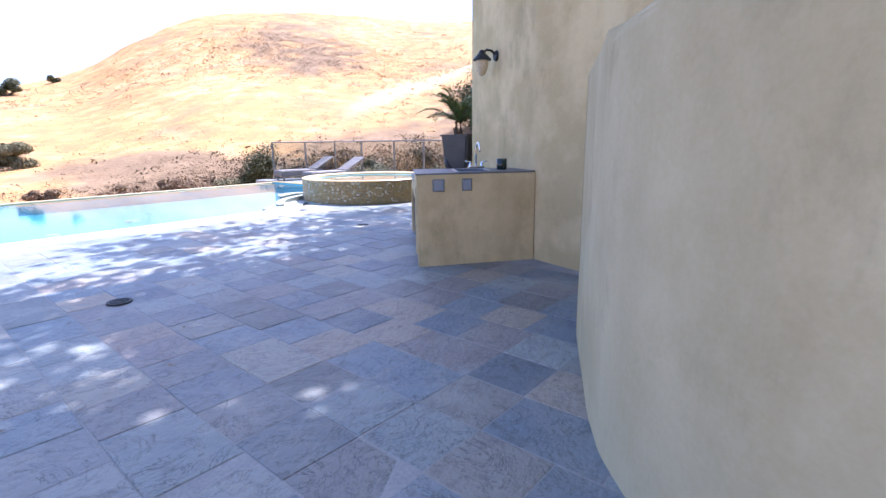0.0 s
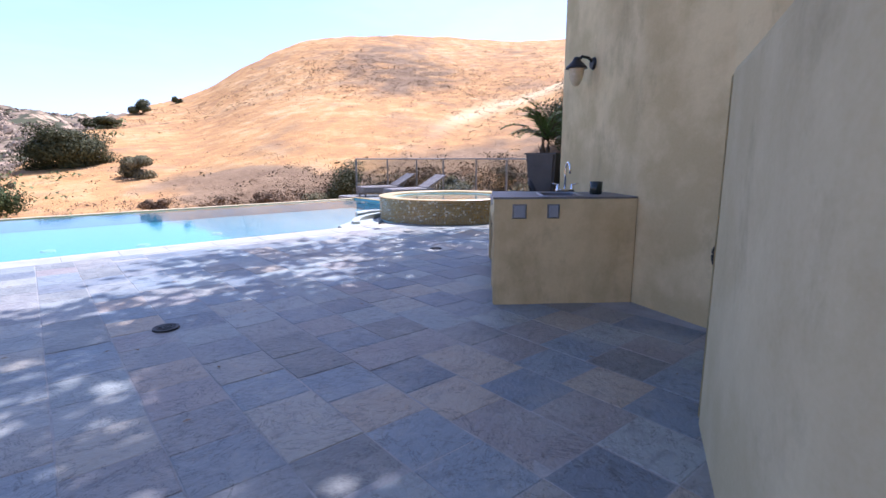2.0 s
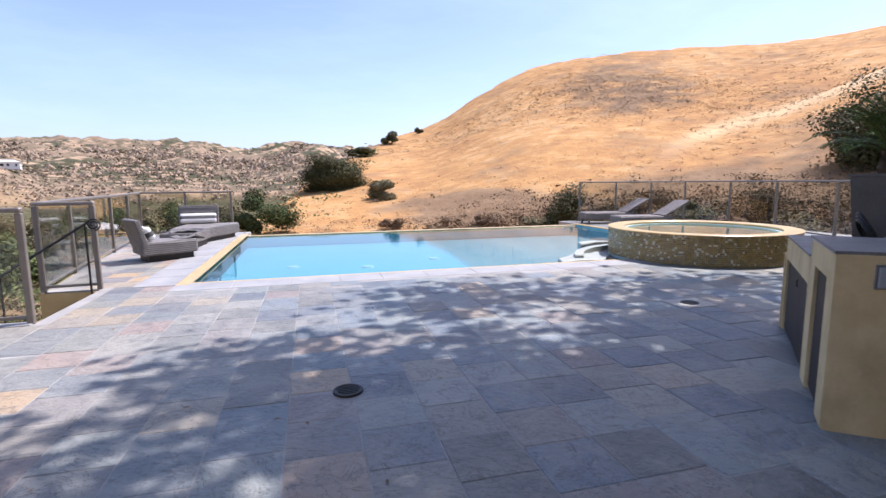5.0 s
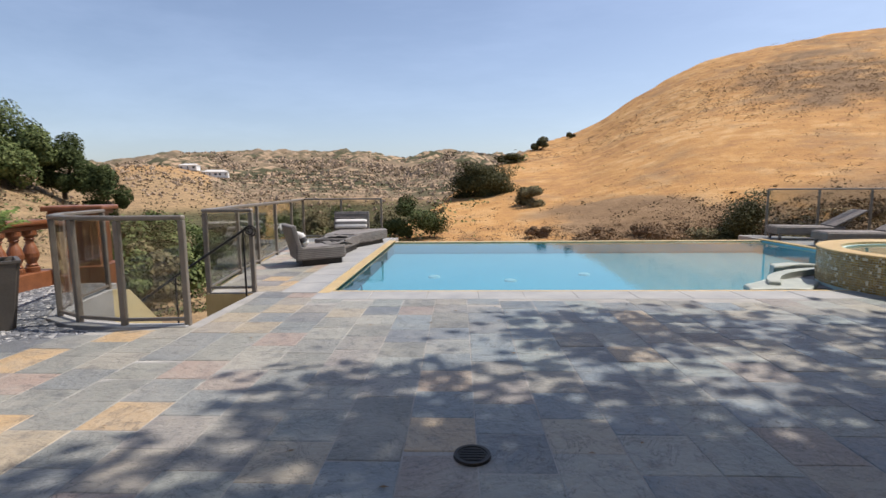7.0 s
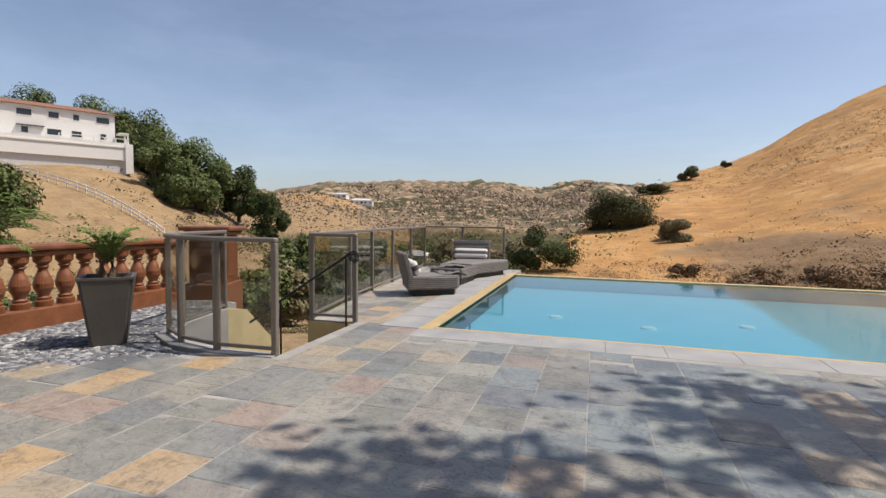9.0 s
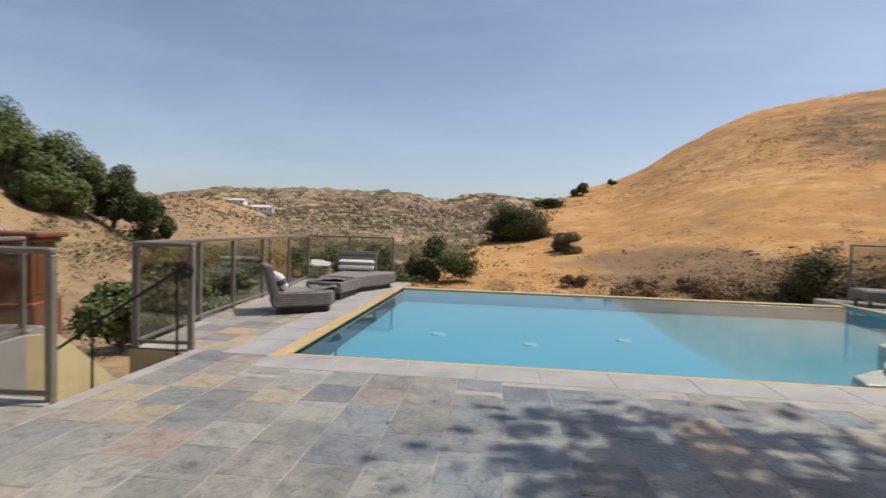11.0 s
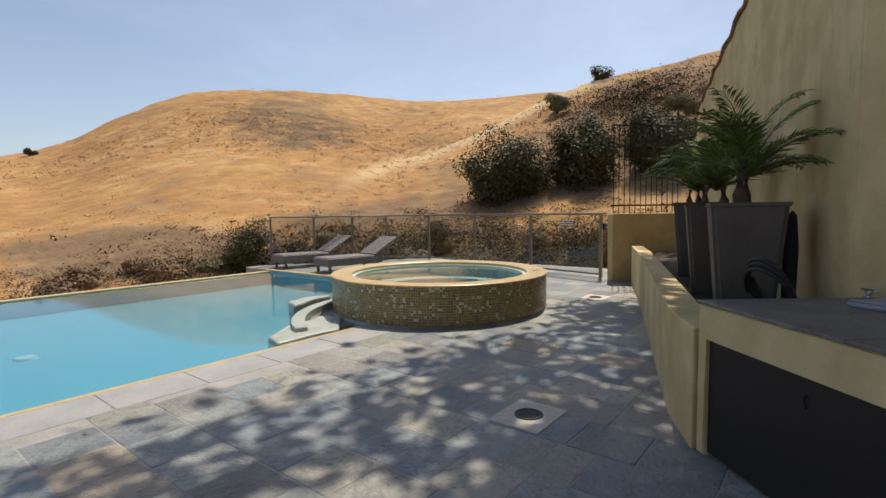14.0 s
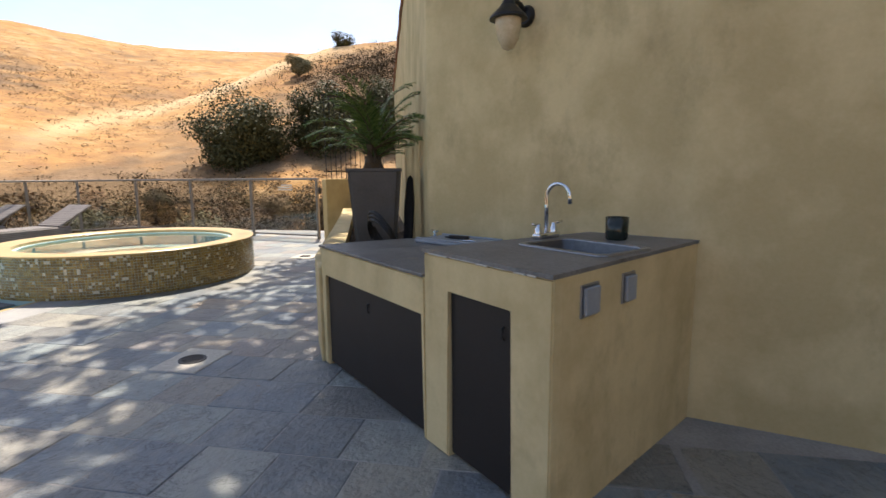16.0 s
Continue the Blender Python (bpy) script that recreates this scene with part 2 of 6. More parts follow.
M["chrome"] = simple("chrome", (0.7, 0.7, 0.7), (0.8, 0.8, 0.8), 10, 0.1, 1.0, 0.0)
M["grey_plastic"] = simple("grey_plastic", (0.26, 0.28, 0.3), (0.34, 0.36, 0.38), 10, 0.45)
M["mug"] = simple("dark_green_glaze", (0.012, 0.018, 0.014), (0.03, 0.04, 0.03), 10, 0.15)
M["lamp_glass"] = simple("amber_frosted_glass", (0.5, 0.4, 0.24), (0.68, 0.57, 0.38), 10, 0.25)
M["pot"] = simple("dark_grey_planter", (0.06, 0.054, 0.048), (0.11, 0.098, 0.088), 4, 0.5, bump=0.2)
M["soil"] = simple("soil", (0.03, 0.02, 0.012), (0.08, 0.055, 0.035), 30, 0.95, bump=0.6, dist=0.02)
M["palm"] = foliage("palm_leaf", (0.05, 0.1, 0.022), (0.19, 0.26, 0.075), 0.45)
M["palm_stem"] = simple("palm_stem", (0.07, 0.05, 0.03), (0.14, 0.1, 0.06), 20, 0.9, bump=0.6, dist=0.02)
M["terracotta"] = simple("terracotta_stain", (0.11, 0.036, 0.015), (0.29, 0.11, 0.045), 5, 0.42, bump=0.2)
M["white_paint"] = simple("white_paint", (0.66, 0.65, 0.62), (0.78, 0.77, 0.74), 4, 0.7)
M["grey_wall"] = simple("grey_render", (0.5, 0.49, 0.47), (0.6, 0.59, 0.57), 2, 0.85)
M["roof_tile"] = simple("clay_roof_tile", (0.17, 0.075, 0.045), (0.3, 0.15, 0.095), 3, 0.8, bump=0.5, dist=0.05)
M["dark_pane"] = simple("window_pane", (0.02, 0.025, 0.03), (0.04, 0.045, 0.05), 3, 0.1)
M["bark"] = simple("bark", (0.06, 0.045, 0.03), (0.13, 0.1, 0.07), 10, 0.95, bump=0.8, dist=0.02, stretch=(1, 1, 0.25))
M["leaf_oak"] = foliage("oak_leaf", (0.04, 0.043, 0.017), (0.1, 0.098, 0.041))
M["leaf_green"] = foliage("green_leaf", (0.04, 0.065, 0.02), (0.16, 0.19, 0.07))
M["leaf_olive"] = foliage("olive_scrub", (0.11, 0.1, 0.05), (0.23, 0.2, 0.11), 0.8)
M["leaf_grey"] = foliage("grey_scrub", (0.24, 0.165, 0.105), (0.36, 0.25, 0.165), 0.9)
M["leaf_brown"] = foliage("dry_scrub", (0.17, 0.112, 0.065), (0.3, 0.205, 0.125), 0.9)
M["grass_stalk"] = foliage("dry_grass", (0.3, 0.19, 0.07), (0.52, 0.36, 0.16), 0.9)
M["shade_leaf"] = foliage("shade_tree_leaf", (0.03, 0.055, 0.015), (0.1, 0.15, 0.045))
M["leaf_dusk"] = foliage("dark_brush", (0.045, 0.036, 0.02), (0.125, 0.092, 0.055), 0.9)
M["leaf_pine"] = foliage("pine_needles", (0.028, 0.042, 0.014), (0.085, 0.108, 0.04), 0.7)
M["boulder"] = simple("sandstone_boulder", (0.2, 0.14, 0.088), (0.38, 0.28, 0.19), 0.4, 0.9, bump=0.6, dist=0.3, fine=3)


def pebble_mat():
    m = Nodes("slate_chippings", 0.7)
    r = m.n("NewGeometry").outputs["Random Per Island"]
    m.color(m.ramp(r, [(0.0, (0.05, 0.055, 0.065)), (0.6, (0.17, 0.18, 0.2)), (0.92, (0.36, 0.36, 0.36)), (1.0, (0.6, 0.58, 0.55))]))
    return m.mat


M["pebble"] = pebble_mat()


def stripes(name):
    """Broad white and black woven bands across a pillow."""
    m = Nodes(name, 0.9)
    sep = m.n("SeparateXYZ")
    m.link(m.coords(), sep.inputs[0])
    ramp = m.ramp(sep.outputs["Z"], [(0.0, (0.75, 0.73, 0.7)), (0.085, (0.03, 0.028, 0.027)), (0.175, (0.75, 0.73, 0.7))])
    ramp.node.color_ramp.interpolation = "CONSTANT"
    m.color(m.mix(0.15, ramp, m.ramp(m.noise(m.coords(), 60), [(0.3, (0.3, 0.3, 0.3)), (0.7, (0.6, 0.6, 0.6))])))
    return m.mat


M["stripes"] = stripes("striped_cloth")


def ground_mat():
    """Dry summer grass on hills, with scrub, bare earth and rock by the brush layer painted in the mesh."""
    m = Nodes("dry_hillside", 0.95, spec=0.1)
    at = m.n("Attribute")
    at.attribute_name = "cover"
    sep = m.n("SeparateColor")
    m.link(at.outputs["Color"], sep.inputs[0])
    v = m.world_pos()
    big, mid, fine = m.noise(v, 0.035, 6, 0.6), m.noise(v, 0.35, 6, 0.65), m.noise(v, 2.6, 5, 0.7)
    streak = m.noise(m.world_pos((0.25, 0.06, 0.5)), 1.0, 6, 0.7)
    grass = m.ramp(m.mix(0.62, big, mid), [(0.36, (0.32, 0.17, 0.08)), (0.5, (0.45, 0.248, 0.095)), (0.64, (0.56, 0.365, 0.18))])
    grass = m.mix(m.ramp(streak, [(0.5, (0, 0, 0)), (0.68, (0.18, 0.18, 0.18))]), grass, (0.28, 0.175, 0.09))
    blotch = m.noise(v, 0.11, 8, 0.68)
    grass = m.mix(m.ramp(blotch, [(0.52, (0, 0, 0)), (0.66, (0.6, 0.6, 0.6))]), grass, (0.235, 0.16, 0.1))
    grass = m.mix(m.ramp(fine, [(0.55, (0, 0, 0)), (0.75, (0.5, 0.5, 0.5))]), grass, (0.19, 0.115, 0.055))
    scrub = m.ramp(m.mix(0.5, mid, fine), [(0.3, (0.11, 0.074, 0.044)), (0.7, (0.29, 0.195, 0.118))])
    vor = m.n("TexVoronoi", Scale=0.085, Randomness=1.0)
    m.link(v, vor.inputs["Vector"])
    vo2 = m.n("TexVoronoi", Scale=0.03, Randomness=1.0)
    m.link(v, vo2.inputs["Vector"])
    rock = m.mix(m.ramp(vor.outputs["Distance"], [(0.3, (0, 0, 0)), (0.55, (1, 1, 1))]), (0.4, 0.285, 0.185), (0.07, 0.07, 0.04))
    rock = m.mix(m.ramp(m.noise(v, 0.012, 5), [(0.45, (0, 0, 0)), (0.6, (0.8, 0.8, 0.8))]), rock, (0.23, 0.17, 0.115))
    green = m.ramp(mid, [(0.35, (0.03, 0.04, 0.02)), (0.65, (0.1, 0.1, 0.05))])
    edge = m.mix(0.75, sep.outputs[0], m.mix(0.55, mid, fine), "OVERLAY")
    col = m.mix(m.ramp(edge, [(0.18, (0, 0, 0)), (0.85, (0.9, 0.9, 0.9))]), grass, scrub)
    pale = m.n("Attribute")
    pale.attribute_name = "crest"
    col = m.mix(pale.outputs["Fac"], col, (0.62, 0.46, 0.265))
    faded = m.n("Attribute")
    faded.attribute_name = "bleach"
    col = m.mix(faded.outputs["Fac"], col, m.ramp(m.mix(0.5, mid, fine), [(0.35, (0.17, 0.125, 0.08)), (0.6, (0.35, 0.25, 0.14))]))
    col = m.mix(sep.outputs[1], col, rock)
    col = m.mix(sep.outputs[2], col, green)
    m.color(col).bump(m.mix(0.5, mid, fine), 0.7, 0.35)
    return m.mat


M["ground"] = ground_mat()

# ---- builders ----


def link_mesh(name, bm, material, parent=None, label="", smooth=False):
    me = bpy.data.meshes.new(name)
    bmesh.ops.recalc_face_normals(bm, faces=bm.faces)
    bm.to_mesh(me)
    bm.free()
    me.materials.append(M[material])
    if smooth:
        for p in me.polygons:
            p.use_smooth = True
    ob = new(name, me)
    if parent:
        ob.parent = parent
    if label:
        ob["label"] = label
    return ob


def part(name, bm, material, parent, label="", smooth=False):
    return link_mesh(name, bm, material, parent, label, smooth)


def raw(name, verts, faces, material, parent=None, smooth=False):
    me = bpy.data.meshes.new(name)
    me.from_pydata([tuple(v) for v in verts], [], [tuple(int(i) for i in f) for f in faces])
    me.materials.append(M[material])
    if smooth:
        me.shade_smooth()
    ob = new(name, me)
    if parent:
        ob.parent = parent
    return ob


def thing(name, m, label, category, group="", kind=""):
    ob = new(name)
    ob.empty_display_size = 0.1
    ob.matrix_world = m
    return tagged(ob, label, category, group, kind)


def structure(ob, label="", category=""):
    return tagged(ob, label, category, kind="structure")


def box(x0, x1, y0, y1, z0, z1, bevel=0.0, m=None, segs=1):
    bm = bmesh.new()
    bmesh.ops.create_cube(bm, size=1, matrix=Matrix.LocRotScale(((x0 + x1) / 2, (y0 + y1) / 2, (z0 + z1) / 2), None, (x1 - x0, y1 - y0, z1 - z0)))
    if bevel:
        bmesh.ops.bevel(bm, geom=list(bm.edges), offset=bevel, segments=segs, affect="EDGES", profile=0.5)
    if m:
        bm.transform(m)
    return bm


def prism(pts, z0, z1, bevel=0.0, segs=1):
    """A plan outline raised from z0 to z1 (z1 may be one height or one per corner)."""
    bm = bmesh.new()
    tops = z1 if isinstance(z1, (list, tuple)) else [z1] * len(pts)
    lo = [bm.verts.new((x, y, z0)) for x, y in pts]
    hi = [bm.verts.new((x, y, z)) for (x, y), z in zip(pts, tops)]
    n = len(pts)
    bm.faces.new(lo[::-1])
    bm.faces.new(hi)
    for i in range(n):
        bm.faces.new((lo[i], lo[(i + 1) % n], hi[(i + 1) % n], hi[i]))
    if bevel:
        bmesh.ops.bevel(bm, geom=list(bm.edges), offset=bevel, segments=segs, affect="EDGES", profile=0.5)
    return bm


def merge(*bms):
    out = bms[0]
    for b in bms[1:]:
        me = bpy.data.meshes.new("tmp")
        b.to_mesh(me)
        b.free()
        out.from_mesh(me)
        bpy.data.meshes.remove(me)
    return out


def lathe(profile, segs=20, m=None):
    """Turns (radius, height) pairs round the z axis."""
    bm = bmesh.new()
    rings = []
    for r, z in profile:
        if r < 1e-5:
            rings.append([bm.verts.new((0, 0, z))])
        else:
            rings.append([bm.verts.new((r * math.cos(a), r * math.sin(a), z)) for a in (2 * math.pi * i / segs for i in range(segs))])
    for a, b in zip(rings, rings[1:]):
        for i in range(segs):
            j = (i + 1) % segs
            if len(a) == 1 and len(b) > 1:
                bm.faces.new((a[0], b[i], b[j]))
            elif len(b) == 1 and len(a) > 1:
                bm.faces.new((a[i], a[j], b[0]))
            elif len(a) > 1:
                bm.faces.new((a[i], a[j], b[j], b[i]))
    if m:
        bm.transform(m)
    return bm


def tube(pts, r, segs=8, taper=None):
    """A round bar along points; taper gives its radius at the far end."""
    bm = bmesh.new()
    pts = [Vector(p) for p in pts]
    rings = []
    for i, p in enumerate(pts):
        d = (pts[min(i + 1, len(pts) - 1)] - pts[max(i - 1, 0)]).normalized()
        side = d.cross(Vector((0, 0, 1)))
        if side.length < 1e-3:
            side = Vector((1, 0, 0))
        side.normalize()
        up = side.cross(d)
        f = i / max(1, len(pts) - 1)
        rr = r if taper is None else r + (taper - r) * f
        rings.append([bm.verts.new(p + (side * math.cos(a) + up * math.sin(a)) * rr) for a in (2 * math.pi * k / segs for k in range(segs))])
    for a, b in zip(rings, rings[1:]):
        for k in range(segs):
            bm.faces.new((a[k], a[(k + 1) % segs], b[(k + 1) % segs], b[k]))
    bm.faces.new(rings[0][::-1])
    bm.faces.new(rings[-1])
    return bm


def beam(a, b, w, h, bevel=0.0):
    """A square bar from a to b, w wide and h high."""
    a, b = Vector(a), Vector(b)
    d = b - a
    rot = d.to_track_quat("X", "Z").to_matrix().to_4x4()
    return box(0, d.length, -w / 2, w / 2, -h / 2, h / 2, bevel, Matrix.Translation(a) @ rot)


def quads(centers, sizes, rng, flat=0.0, aspect=0.6, face=None):
    """Many small leaf blades, each one bent quad, at random turns or loosely facing the way given."""
    n = len(centers)
    a = rng.normal(size=(n, 3))
    if face is not None:
        w = face + rng.normal(size=(n, 3)) * 0.42
        w /= np.linalg.norm(w, axis=1)[:, None] + 1e-9
        a -= (a * w).sum(1)[:, None] * w
    a /= np.linalg.norm(a, axis=1)[:, None]
    b = rng.normal(size=(n, 3))
    b[:, 2] *= 1 - flat
    if face is not None:
        b = np.cross(w, a)
    b -= (b * a).sum(1)[:, None] * a
    b /= np.linalg.norm(b, axis=1)[:, None] + 1e-9
    s = sizes[:, None]
    v = np.stack([centers - a * s, centers - b * s * aspect, centers + a * s, centers + b * s * aspect], 1).reshape(-1, 3)
    f = np.arange(4 * n).reshape(-1, 4)
    return v, f


def crown_points(rng, n, radii, clumps, spread=0.38, low=-0.55):
    """Points for leaves: clumps set about an uneven ellipsoid."""
    c = rng.normal(size=(clumps, 3))
    c /= np.linalg.norm(c, axis=1)[:, None]
    c *= rng.uniform(0.35, 0.85, (clumps, 1))
    c[:, 2] = np.maximum(c[:, 2], low)
    k = rng.integers(0, clumps, n)
    d = rng.normal(size=(n, 3))
    d /= np.linalg.norm(d, axis=1)[:, None]
    size = rng.uniform(0.6, 1.25, clumps)[k][:, None]
    p = c[k] + d * spread * size * rng.uniform(0.02, 1.0, (n, 1)) ** 0.36
    out = d * 0.8 + c[k] * 0.7 + np.array((0, 0, 0.25))
    return p * np.array(radii), out / (np.linalg.norm(out, axis=1)[:, None] + 1e-9)

# ---- the land ----
HUB = (0.5, -1.5)     # the terrace, from which the hills' bearings are given


def curve(x, table):
    """Smooth values between the pairs of a table."""
    xs, ys = np.array([p[0] for p in table], float), np.array([p[1] for p in table], float)
    x = np.clip(x, xs[0], xs[-1])
    i = np.clip(np.searchsorted(xs, x) - 1, 0, len(xs) - 2)
    t = (x - xs[i]) / (xs[i + 1] - xs[i])
    slope = np.gradient(ys, xs)
    h = xs[i + 1] - xs[i]
    return ((2 * t**3 - 3 * t**2 + 1) * ys[i] + (t**3 - 2 * t**2 + t) * h * slope[i] + (-2 * t**3 + 3 * t**2) * ys[i + 1] + (t**3 - t**2) * h * slope[i + 1])


RIDGE = [(-16, -10), (-11, -6.4), (-2, -1.2), (5, 3.0), (9, 4.8), (14, 6.4), (19, 9.3), (26, 12.4), (32, 13.1), (42, 12.8), (56, 12.8), (64, 13.0), (75, 12), (100, 8)]
RIDGE_FAR = [(-16, 26), (-11, 32), (-2, 60), (5, 100), (10, 135), (20, 150), (35, 160), (60, 175), (100, 180)]
SPUR = [(36, -1.2), (40, 1.7), (46, 4.6), (52, 7.6), (58, 10.0), (62, 11.7), (68, 13.4), (76, 14.5), (84, 15.5), (120, 14), (150, 4)]
SPUR_FAR = [(36, 45), (40, 60), (50, 85), (60, 100), (80, 110), (150, 90)]
WEST = [(-150, 3), (-110, 8), (-75, 7.0), (-60, 6.1), (-51, 5.5), (-48, 4.2), (-46, 2.8), (-41, 0.2), (-36, -3.4), (-30, -9)]
WEST_FAR = [(-150, 90), (-75, 105), (-50, 115), (-36, 95), (-30, 80)]
BACK = [(-180, 3), (-60, 3.2), (-36, 2.6), (-30, 3.7), (-22, 3.9), (-11, 4.0), (-7, 3.5), (-1, 4.2), (4, 3.7), (20, 3.4), (180, 3)]
MID = [(-60, 1.0), (-40, 1.6), (-33, 2.6), (-27, 1.6), (-22, -0.6), (-15, -2), (0, -3)]


def fbm(p, octaves):
    return np.array([noise.fractal(Vector(q), 1.0, 2.1, octaves) for q in p])


def land(b, r):
    """Height of the ground at a bearing (degrees clockwise from +y) and a distance from the terrace."""
    tan = lambda e: np.tan(np.radians(e))
    floor_z = np.interp(r, [0, 12, 20, 60, 250, 1500], [-2.9, -2.9, -3.2, -8, -16, -18])

    def rise(table, far, start, foot, power, drop=0.25):
        top_r = curve(b, far)
        top = 1.4 + top_r * tan(curve(b, table))
        s = (r - start) / (top_r - start)
        up = foot + (top - foot) * np.clip(s, 0, 1) ** power
        return np.where(s > 1, top - (r - top_r) * drop, np.where(s < 0, np.minimum(foot, floor_z) - 0.15 * (start - r), up))

    main = rise(RIDGE, RIDGE_FAR, 24, -2.6, 1.25)
    spur = rise(SPUR, SPUR_FAR, 26, -2.8, 1.15, 0.3)
    spur = np.where((b < 36) | (b > 150), -40, spur)
    main = np.where((b < -16) | (b > 100), -40, main)
    west = rise(WEST, WEST_FAR, 38, -9, 0.95, 0.12)
    west = np.where((b > -30), -40, west)
    back_r = 900.0
    s = np.clip((r - 260) / (back_r - 260), 0, 1)
    back = -16 + (17.4 + back_r * tan(curve(b, BACK))) * s ** 0.8
    back = np.where(r > back_r, 1.4 + back_r * tan(curve(b, BACK)) - (r - back_r) * 0.3, back)
    sm = np.clip((r - 150) / 230, 0, 1)
    mid = -16 + (17.4 + 380 * tan(curve(b, MID))) * sm**1.1
    mid = np.where(r > 380, mid - (r - 380) * 0.2, mid)
    mid = np.where((b > 0) | (b < -60), -40, mid)
    stack = np.stack([floor_z, main, spur, west, np.where(r > 250, back, -40), mid])
    k = 0.6
    return k * np.log(np.exp(np.clip((stack - stack.max(0)) / k, -40, 0)).sum(0)) + stack.max(0)


bear = np.concatenate([np.linspace(-180, -75, 60, endpoint=False), np.linspace(-75, 95, 520, endpoint=False), np.linspace(95, 180, 50, endpoint=False)])
rad = np.concatenate([np.linspace(0.5, 22, 10), np.geomspace(24, 190, 110), np.geomspace(196, 1600, 90), np.array([2600, 4800])])
B, R = np.meshgrid(bear, rad, indexing="ij")
Z = land(B, R)
X = HUB[0] + R * np.sin(np.radians(B))
Y = HUB[1] + R * np.cos(np.radians(B))
flat_xy = np.stack([X.ravel(), Y.ravel(), Z.ravel() * 0.5], 1)
rough1 = fbm(flat_xy * 0.02, 6).reshape(Z.shape)
rough2 = fbm(flat_xy * 0.22 + 7.3, 4).reshape(Z.shape)
near_fade = np.clip((R - 20) / 40, 0, 1)
is_back = np.clip((R - 420) / 150, 0, 1)
Z = Z + near_fade * (rough1 * (0.9 + is_back * 9) * np.clip(R / 120, 0.3, 1.2) + rough2 * (0.16 + is_back * 2.2))
Z = np.where(R > 2000, -60.0, Z)
nb, nr = B.shape
idx = np.arange(nb * nr).reshape(nb, nr)
a, b_, c, d = idx[:, :-1], np.roll(idx, -1, 0)[:, :-1], np.roll(idx, -1, 0)[:, 1:], idx[:, 1:]
faces = np.stack([a.ravel(), b_.ravel(), c.ravel(), d.ravel()], 1)
ground = raw("ground", np.stack([X.ravel(), Y.ravel(), Z.ravel()], 1), faces, "ground", smooth=True)
structure(ground, "dry golden grass hills with brown scrub patches under the terrace", "hillside")


def bump2(b0, r0, wb, wr):
    return np.exp(-((B - b0) / wb) ** 2 - ((R - r0) / wr) ** 2)


E_ = np.degrees(np.arctan2(Z - 1.4, R))
def sight(b0, e0, wb, we):
    """A patch about a bearing and a height above the horizon, on the near hills alone."""
    return np.exp(-((B - b0) / wb) ** 2 - ((E_ - e0) / we) ** 2) * (R < 190)


scrub = (sight(33.5, 10.0, 6.0, 2.9) * 1.1 + sight(38.5, 8.8, 4.0, 1.2) * 1.2 + sight(48, 11.2, 5.5, 1.0) * 0.6 + sight(22, 3.7, 9, 0.9) * 0.4
         + sight(75, 11.6, 8, 2.3) * 1.7 + sight(70, 8.2, 6, 2.4) * 1.5 + sight(66, 5.0, 9, 3.0) * 1.5 + sight(82, 8, 8, 6) * 1.3 + sight(57, 2.0, 10, 3.0) * 1.1
         + np.exp(-((E_ + 3.9) / 2.1) ** 2) * np.clip((B - 4) / 12, 0, 1) * (B < 62) * 1.9 + sight(20, -1.6, 9, 0.8) * 0.8 + sight(44, 0.0, 10, 1.3) * 0.7 + sight(46, -3.2, 13, 2.6) * 1.3)
scrub = np.where(R > 195, 0.2, scrub)
rock = np.clip((R - 240) / 90, 0, 1) * np.where((B > -27) | (R > 430), 1, 0)
green = np.clip((R - 40) / 30, 0, 1) * np.clip((-5 - Z) / 3, 0, 1) * np.clip((420 - R) / 120, 0, 1) * (np.abs(B + 20) < 26) * 0.9
scrub = np.where((B < -47) & (R < 140), 0.42, scrub)
west_scrub = np.where((B < -34) & (B > -47) & (R < 140), 0.75, 0)
scrub = np.clip(scrub * (0.75 + 0.9 * rough2) + west_scrub, 0, 1)
layer = ground.data.color_attributes.new("cover", "FLOAT_COLOR", "POINT")
layer.data.foreach_set("color", np.stack([scrub.ravel(), rock.ravel(), green.ravel(), np.ones(nb * nr)], 1).astype(np.float32).ravel())


crest = np.exp(-((R - curve(B, SPUR_FAR) + 2) / 5.0) ** 2) * np.clip((B - 38) / 6, 0, 1) * np.clip((72 - B) / 6, 0, 1) * (0.85 + 0.5 * rough2) * (R < 140)
pale = ground.data.attributes.new("crest", "FLOAT", "POINT")
pale.data.foreach_set("value", np.clip(crest, 0, 0.8).astype(np.float32).ravel())


bleach = ground.data.attributes.new("bleach", "FLOAT", "POINT")
bleach.data.foreach_set("value", (np.clip((-10 - B) / 12, 0, 1) * np.clip((420 - R) / 100, 0, 1) * 0.85).astype(np.float32).ravel())


def land_at(bearing, dist):
    return float(land(np.array([float(bearing)]), np.array([float(dist)]))[0])


def spot(bearing, dist):
    return Vector((HUB[0] + dist * math.sin(radians(bearing)), HUB[1] + dist * math.cos(radians(bearing)), land_at(bearing, dist)))


# ---- terrace floor ----
TILE = 0.412
POOL = (-1.92, 8.18, 4.4, 11.15)
W = [(3.43, -2.90), (3.67, -2.05), (4.75, -0.35), (11.8, 1.9)]     # foot of the house wall


